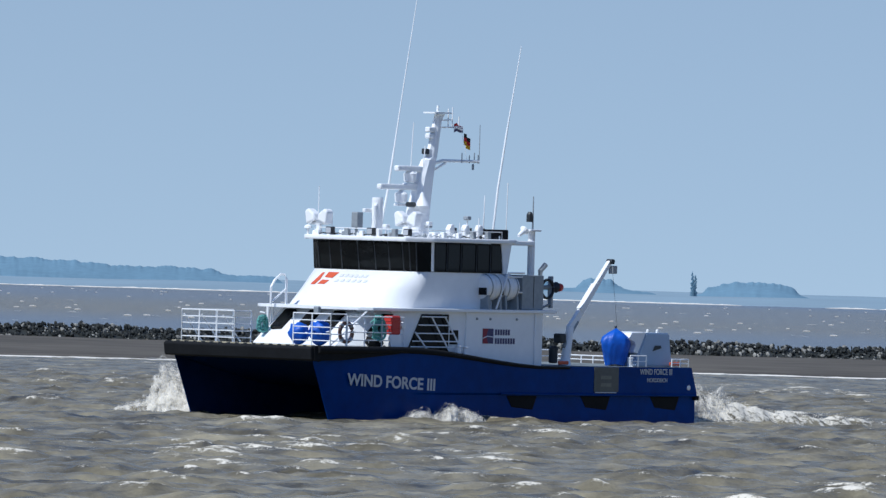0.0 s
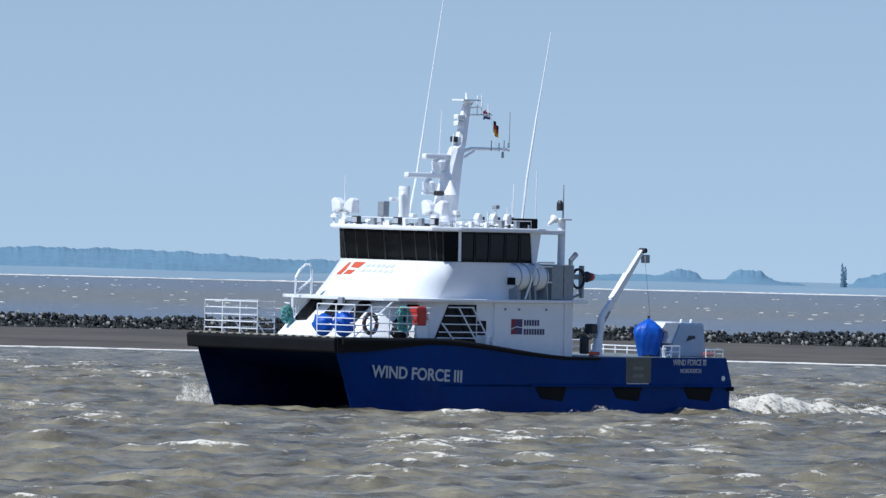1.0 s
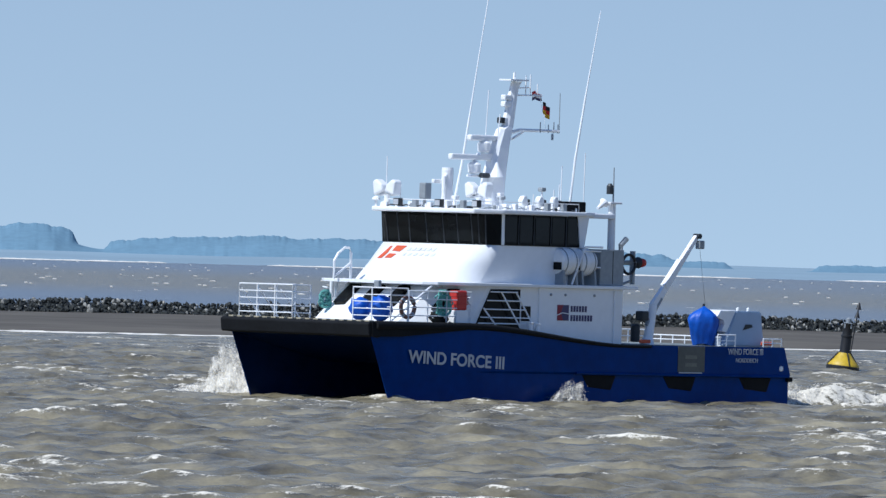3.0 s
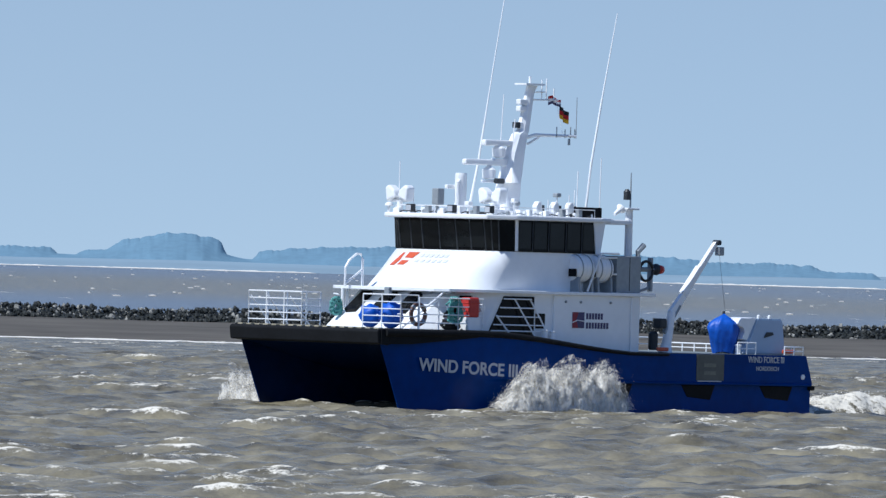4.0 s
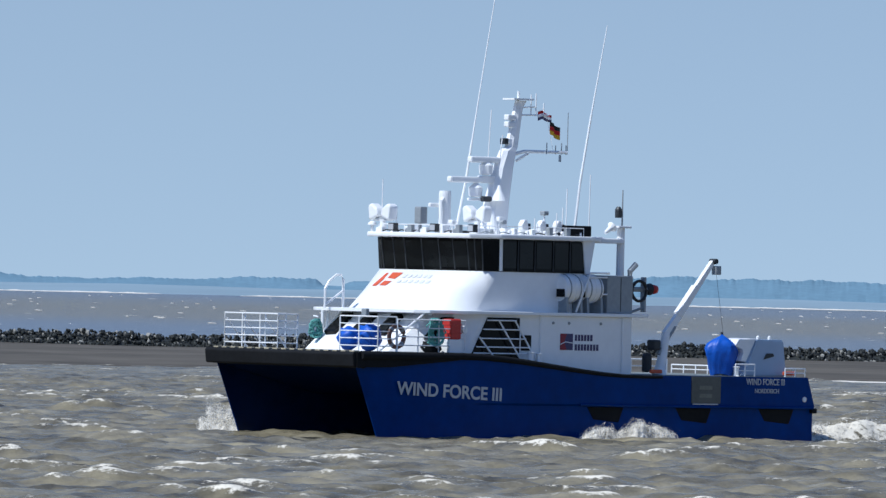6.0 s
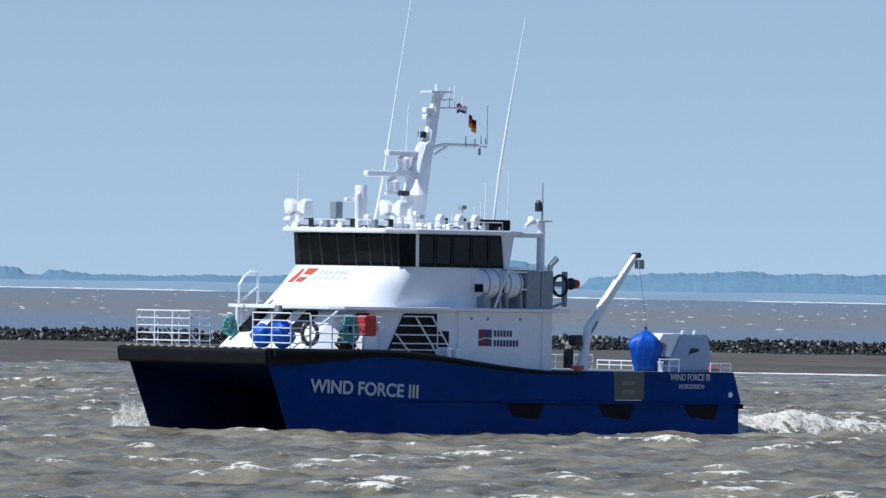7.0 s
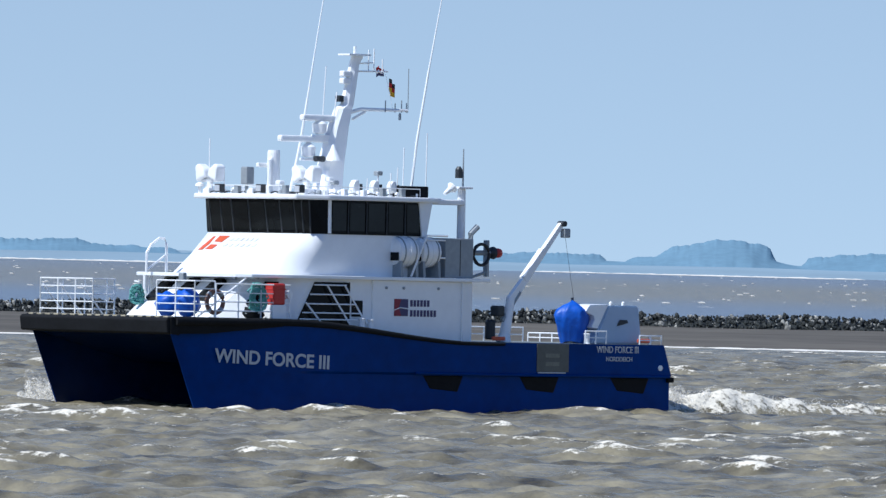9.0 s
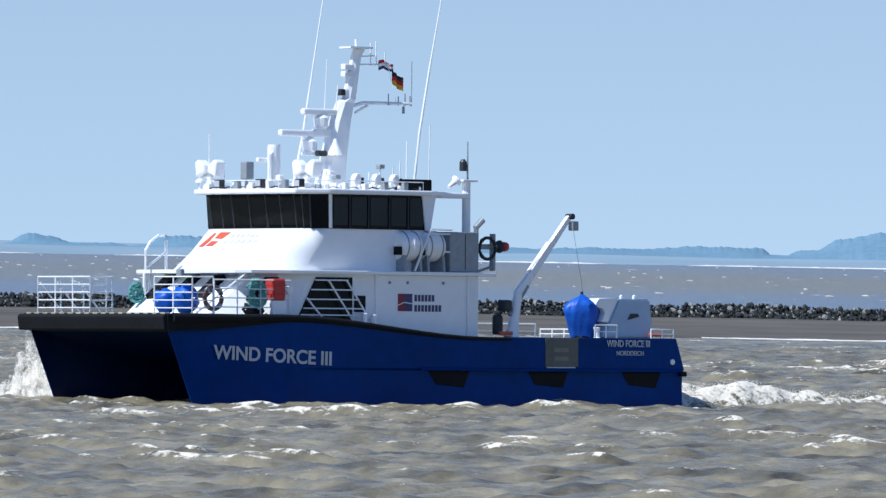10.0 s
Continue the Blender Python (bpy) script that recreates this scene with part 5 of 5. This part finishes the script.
def wake():
    """Churned foam behind the stern, with a ridge on each side."""
    t = thing("wake", "churned white wake behind the vessel", "wake")
    n, m = 150, 64
    X, Y = np.meshgrid(np.linspace(0.3, -26, n), np.linspace(-5.2, 5.4, m), indexing="ij")
    d = -X
    ridge = np.exp(-((np.abs(Y) - 2.4 - 0.03 * d) / 1.1) ** 2)
    Z = ridge * (0.72 * np.exp(-((d - 3.5) / 3.2) ** 2) + 0.55 * np.exp(-((d - 10) / 4.0) ** 2) + 0.22 * np.exp(-d / 14)) - 0.15
    for f, a in ((0.9, 0.18), (1.9, 0.16), (3.7, 0.11), (7.0, 0.06)):
        Z += a * (np.abs(np.sin(X * f + 2 * np.sin(Y * f * 0.7))) + np.sin(Y * f * 1.3 + X * 0.5 * f) * 0.6 - 0.5) * np.clip(ridge + 0.35, 0, 1) * np.exp(-d / 22)
    Z -= 0.6 * np.clip((np.abs(Y) - 4.2) / 1.0, 0, 1) + 0.5 * np.clip((d - 20) / 6, 0, 1)
    idx = np.arange(n * m).reshape(n, m)
    quads = np.stack((idx[:-1, :-1], idx[1:, :-1], idx[1:, 1:], idx[:-1, 1:]), -1).reshape(-1, 4)
    me = bpy.data.meshes.new("foam_sheet")
    me.from_pydata(np.stack((X, Y, Z), -1).reshape(-1, 3).tolist(), [], quads.tolist())
    at = me.attributes.new("foam", "FLOAT", "POINT")
    val = 0.33 + 0.55 * ridge * np.exp(-d / 34) + 0.5 * np.clip(Z, -0.2, 0.6)
    at.data.foreach_set("value", val.astype(np.float32).ravel())
    me.materials.append(SEA)
    for p in me.polygons:
        p.use_smooth = True
    ob = new("foam_sheet", me)
    ob.parent = t

    def fleck(rng):
        d = min(24, rng.expovariate(1 / 6.0))
        side = rng.choice((-1, 1))
        y = side * (2.4 + 0.03 * d) + rng.gauss(0, 0.8)
        h = 0.75 * math.exp(-((d - 3.5) / 3.2) ** 2) + 0.45 * math.exp(-((d - 10) / 4.0) ** 2) + 0.12
        return (-d, y, h * rng.random() * math.exp(-((abs(y) - 2.4) / 1.2) ** 2) * 1.25), rng.uniform(0.006, 0.018)

    scatter("foam_fleck", 14000, fleck, t, 31)
    return t


def side_foam():
    """Thin broken foam along the hull's waterline."""
    t = thing("waterline_foam", "broken foam along the hull's waterline", "foam")
    verts, faces = [], []
    rng = random.Random(21)
    for i in range(46):
        x = rng.uniform(-0.5, 9) if i % 3 else rng.uniform(0, 21)
        y = 3.72 + rng.random() * 0.8
        s = rng.uniform(0.12, 0.4)
        o = len(verts)
        k = 7
        for j in range(k):
            a = 2 * math.pi * j / k
            verts.append((x + math.cos(a) * s * 2.2 * rng.uniform(0.6, 1.2), y + math.sin(a) * s * 0.5, 0.05 + 0.05 * rng.random()))
        verts.append((x, y, 0.12 + 0.2 * s))
        faces.extend([[o + j, o + (j + 1) % k, o + k] for j in range(k)])
    me = bpy.data.meshes.new("foam")
    me.from_pydata(verts, [], faces)
    me.materials.append(FOAM)
    ob = new("foam", me)
    ob.parent = t
    ob["kind"] = "stuff"
    return t


BOW_SPRAY = spray("bow_spray", "white spray thrown up by the starboard bow", (2.3, 1.0, 2.1), 11000, 1500, 1, 0.15)
STERN_SPRAY = spray("stern_spray", "white spray thrown up behind the stern", (2.3, 1.2, 2.8), 14000, 3500, 2, -0.3)
SIDE_SPRAY = spray("side_spray", "tall white splash against the port side", (3.4, 0.8, 2.1), 13000, 1500, 3, -0.2)
LOW_SPRAY = spray("side_spray", "low white splash along the port side", (2.4, 0.6, 1.1), 8000, 1200, 4, -0.3)
SMALL_SPRAY = spray("side_spray", "small white splash against the port side", (1.4, 0.5, 1.4), 6000, 1000, 5, -0.3)
MID_SPRAY = copy_thing(SMALL_SPRAY, pose(0, 0, 0))
AFT_SPRAY = copy_thing(LOW_SPRAY, pose(0, 0, 0))
WAKE = wake()
SIDE_FOAM = side_foam()


# ---- what moves ----
HEADING = 229.62
# seconds, place of the vessel's middle, heave, bow-up pitch, roll
SAIL = [
    (0, 0.907, 379.886, -0.066, -0.33, -0.24), (0.5, -1.425, 377.143, -0.041, 0.23, -0.34),
    (1, -3.758, 374.401, -0.087, -0.32, -0.45), (1.5, -6.09, 371.659, 0.0, 0.1, -0.29),
    (2, -8.422, 368.916, -0.079, 0.12, -0.26), (2.5, -10.754, 366.174, 0.004, 0.09, -0.3),
    (3, -13.087, 363.431, -0.046, 0.07, -0.21), (4.5, -20.083, 355.204, 0.015, 0.02, -0.02),
    (5, -22.416, 352.462, 0.097, 0.05, -0.25), (6.5, -29.412, 344.235, 0.034, -0.03, 0.0),
    (7, -31.745, 341.492, -0.007, -0.06, 0.01), (7.5, -34.077, 338.75, 0.003, -0.11, 0.18),
    (8, -36.409, 336.008, 0.029, 0.12, 0.27), (8.5, -38.741, 333.265, 0.017, 0.06, 0.38),
    (9, -41.073, 330.523, 0.101, -0.04, 0.31), (9.5, -43.406, 327.78, 0.002, -0.14, 0.49),
    (10, -45.738, 325.038, -0.003, -0.06, 0.98)]


def afloat(x, y, heave, pitch, roll):
    turn = Matrix.Rotation(radians(HEADING), 4, "Z") @ Matrix.Rotation(radians(-pitch), 4, "Y") @ Matrix.Rotation(radians(roll), 4, "X")
    return Matrix.Translation((x, y, heave)) @ turn @ Matrix.Translation((-10, 0, 0))


def on_track(t, lx, ly, z):
    """A place fixed in the water, given beside the vessel as it lies at t seconds."""
    x, y = 0.907 - 4.6645 * t, 379.886 - 5.4848 * t
    m = Matrix.Translation((x, y, 0)) @ Matrix.Rotation(radians(HEADING), 4, "Z") @ Matrix.Translation((lx - 10, ly, 0))
    m.translation.z = z - 0.15
    return m


def motions():
    rows = [(t, afloat(*r)) for t, *r in SAIL]
    walk(ship, rows)
    for ob, place in ABOARD:
        walk(ob, [(t, m @ place) for t, m in rows])
    swing = lambda a, p: [(i * 0.25, a + p * math.sin(i * 2.3) + p * 0.5 * math.sin(i * 5.1)) for i in range(41)]
    walk(ENSIGN, [(t, pose(10.05, 0.02, 11.15, 0, 0, a)) for t, a in swing(20, 9)])
    walk(PENNANT, [(t, pose(10.65, 0, 11.5, 0, a * 0.3, a)) for t, a in swing(15, 11)])
    walk(water, [(0, pose(-9, -11, -0.08)), (10, pose(9, 11, -0.08))])
    walk(buoy, [(i * 0.5, pose(-2.4, 495, 0.1 * math.sin(i * 1.3), 3 * math.sin(i * 0.9), 5 + 3 * math.sin(i * 1.1), 0)) for i in range(21)])
    walk(WAKE, [(i * 0.5, on_track(i * 0.5, 0, 0, -0.15 + 0.08 * math.sin(i * 1.9))) for i in range(21)])
    walk(SIDE_FOAM, [(i * 0.5, on_track(i * 0.5, 0.3 * math.sin(i), 0, -0.16 + 0.04 * math.sin(i * 2.3))) for i in range(21)])
    bow = [(0, -0.1), (0.3, -0.5), (0.6, -0.9), (1, -1.2), (1.5, -1.3), (2, -1.3), (2.5, -1.4), (2.8, -0.6), (3.0, -0.15), (3.3, -0.1), (3.8, -0.7), (4.5, -0.9), (5.2, -0.8), (6.3, -1.1), (7, -1.1), (7.5, -0.75), (8, -0.95), (8.5, -0.7), (9, -1.2), (9.5, -0.3), (10, 0)]
    walk(BOW_SPRAY, [(t, on_track(t, 21.0, -5.6, z) @ pose(0, 0, 0, 0, 0, -70)) for t, z in bow])
    stern = [(0, -1.0), (0.5, -1.5), (1, -1.8), (2, -1.8), (2.6, -1.4), (3, -1.7), (4, -2.0), (5, -2.0), (6.5, -1.8), (7.2, -1.7), (7.5, -1.2), (7.8, 0.1), (8.0, 0.3), (8.3, -0.6), (8.7, -1.3), (9, -1.6), (9.5, -1.7), (10, -2.0)]
    walk(STERN_SPRAY, [(t, on_track(t, -1.8, 2.2, z)) for t, z in stern])
    walk(SIDE_SPRAY, [(0, on_track(4.4, 11.85, 4.7, -3)), (2.9, on_track(4.4, 11.85, 4.7, -3)), (3.3, on_track(4.4, 11.85, 4.7, -1.3)), (3.9, on_track(4.4, 11.85, 4.7, 0.1)), (4.3, on_track(4.4, 11.85, 4.7, 0.35)), (4.6, on_track(4.4, 11.5, 4.7, 0.1)), (5.0, on_track(4.4, 11.2, 4.7, -1.2)), (5.5, on_track(4.4, 11.2, 4.7, -3)), (10, on_track(4.4, 11.2, 4.7, -3))])
    walk(LOW_SPRAY, [(0, on_track(0, 16.3, 4.3, -0.2)), (0.3, on_track(0, 16.3, 4.3, 0)), (0.6, on_track(0, 16.3, 4.3, -0.1)), (1.0, on_track(0, 16.3, 4.3, -0.6)), (1.6, on_track(0, 16.3, 4.3, -1.6)), (10, on_track(0, 16.3, 4.3, -1.6))])
    walk(SMALL_SPRAY, [(0, on_track(7.5, 15.8, 4.3, -2)), (6.9, on_track(7.5, 15.8, 4.3, -2)), (7.3, on_track(7.5, 15.8, 4.3, -0.75)), (7.5, on_track(7.5, 15.8, 4.3, -0.35)), (7.8, on_track(7.5, 15.8, 4.3, -0.75)), (8.4, on_track(7.5, 15.8, 4.3, -2)), (10, on_track(7.5, 15.8, 4.3, -2))])
    walk(MID_SPRAY, [(0, on_track(3.0, 13.3, 4.3, -2)), (2.5, on_track(3.0, 13.3, 4.3, -2)), (2.9, on_track(3.0, 13.3, 4.3, -0.7)), (3.2, on_track(3.0, 13.3, 4.3, -0.6)), (3.7, on_track(3.0, 13.3, 4.3, -2)), (10, on_track(3.0, 13.3, 4.3, -2))])
    walk(AFT_SPRAY, [(0, on_track(6.3, 8.2, 4.4, -2)), (5.5, on_track(6.3, 8.2, 4.4, -2)), (6.0, on_track(6.3, 8.2, 4.4, -0.1)), (6.3, on_track(6.3, 8.2, 4.4, 0.1)), (6.5, on_track(6.3, 8.2, 4.4, -0.65)), (7.2, on_track(6.3, 8.2, 4.4, -2)), (10, on_track(6.3, 8.2, 4.4, -2))])


motions()
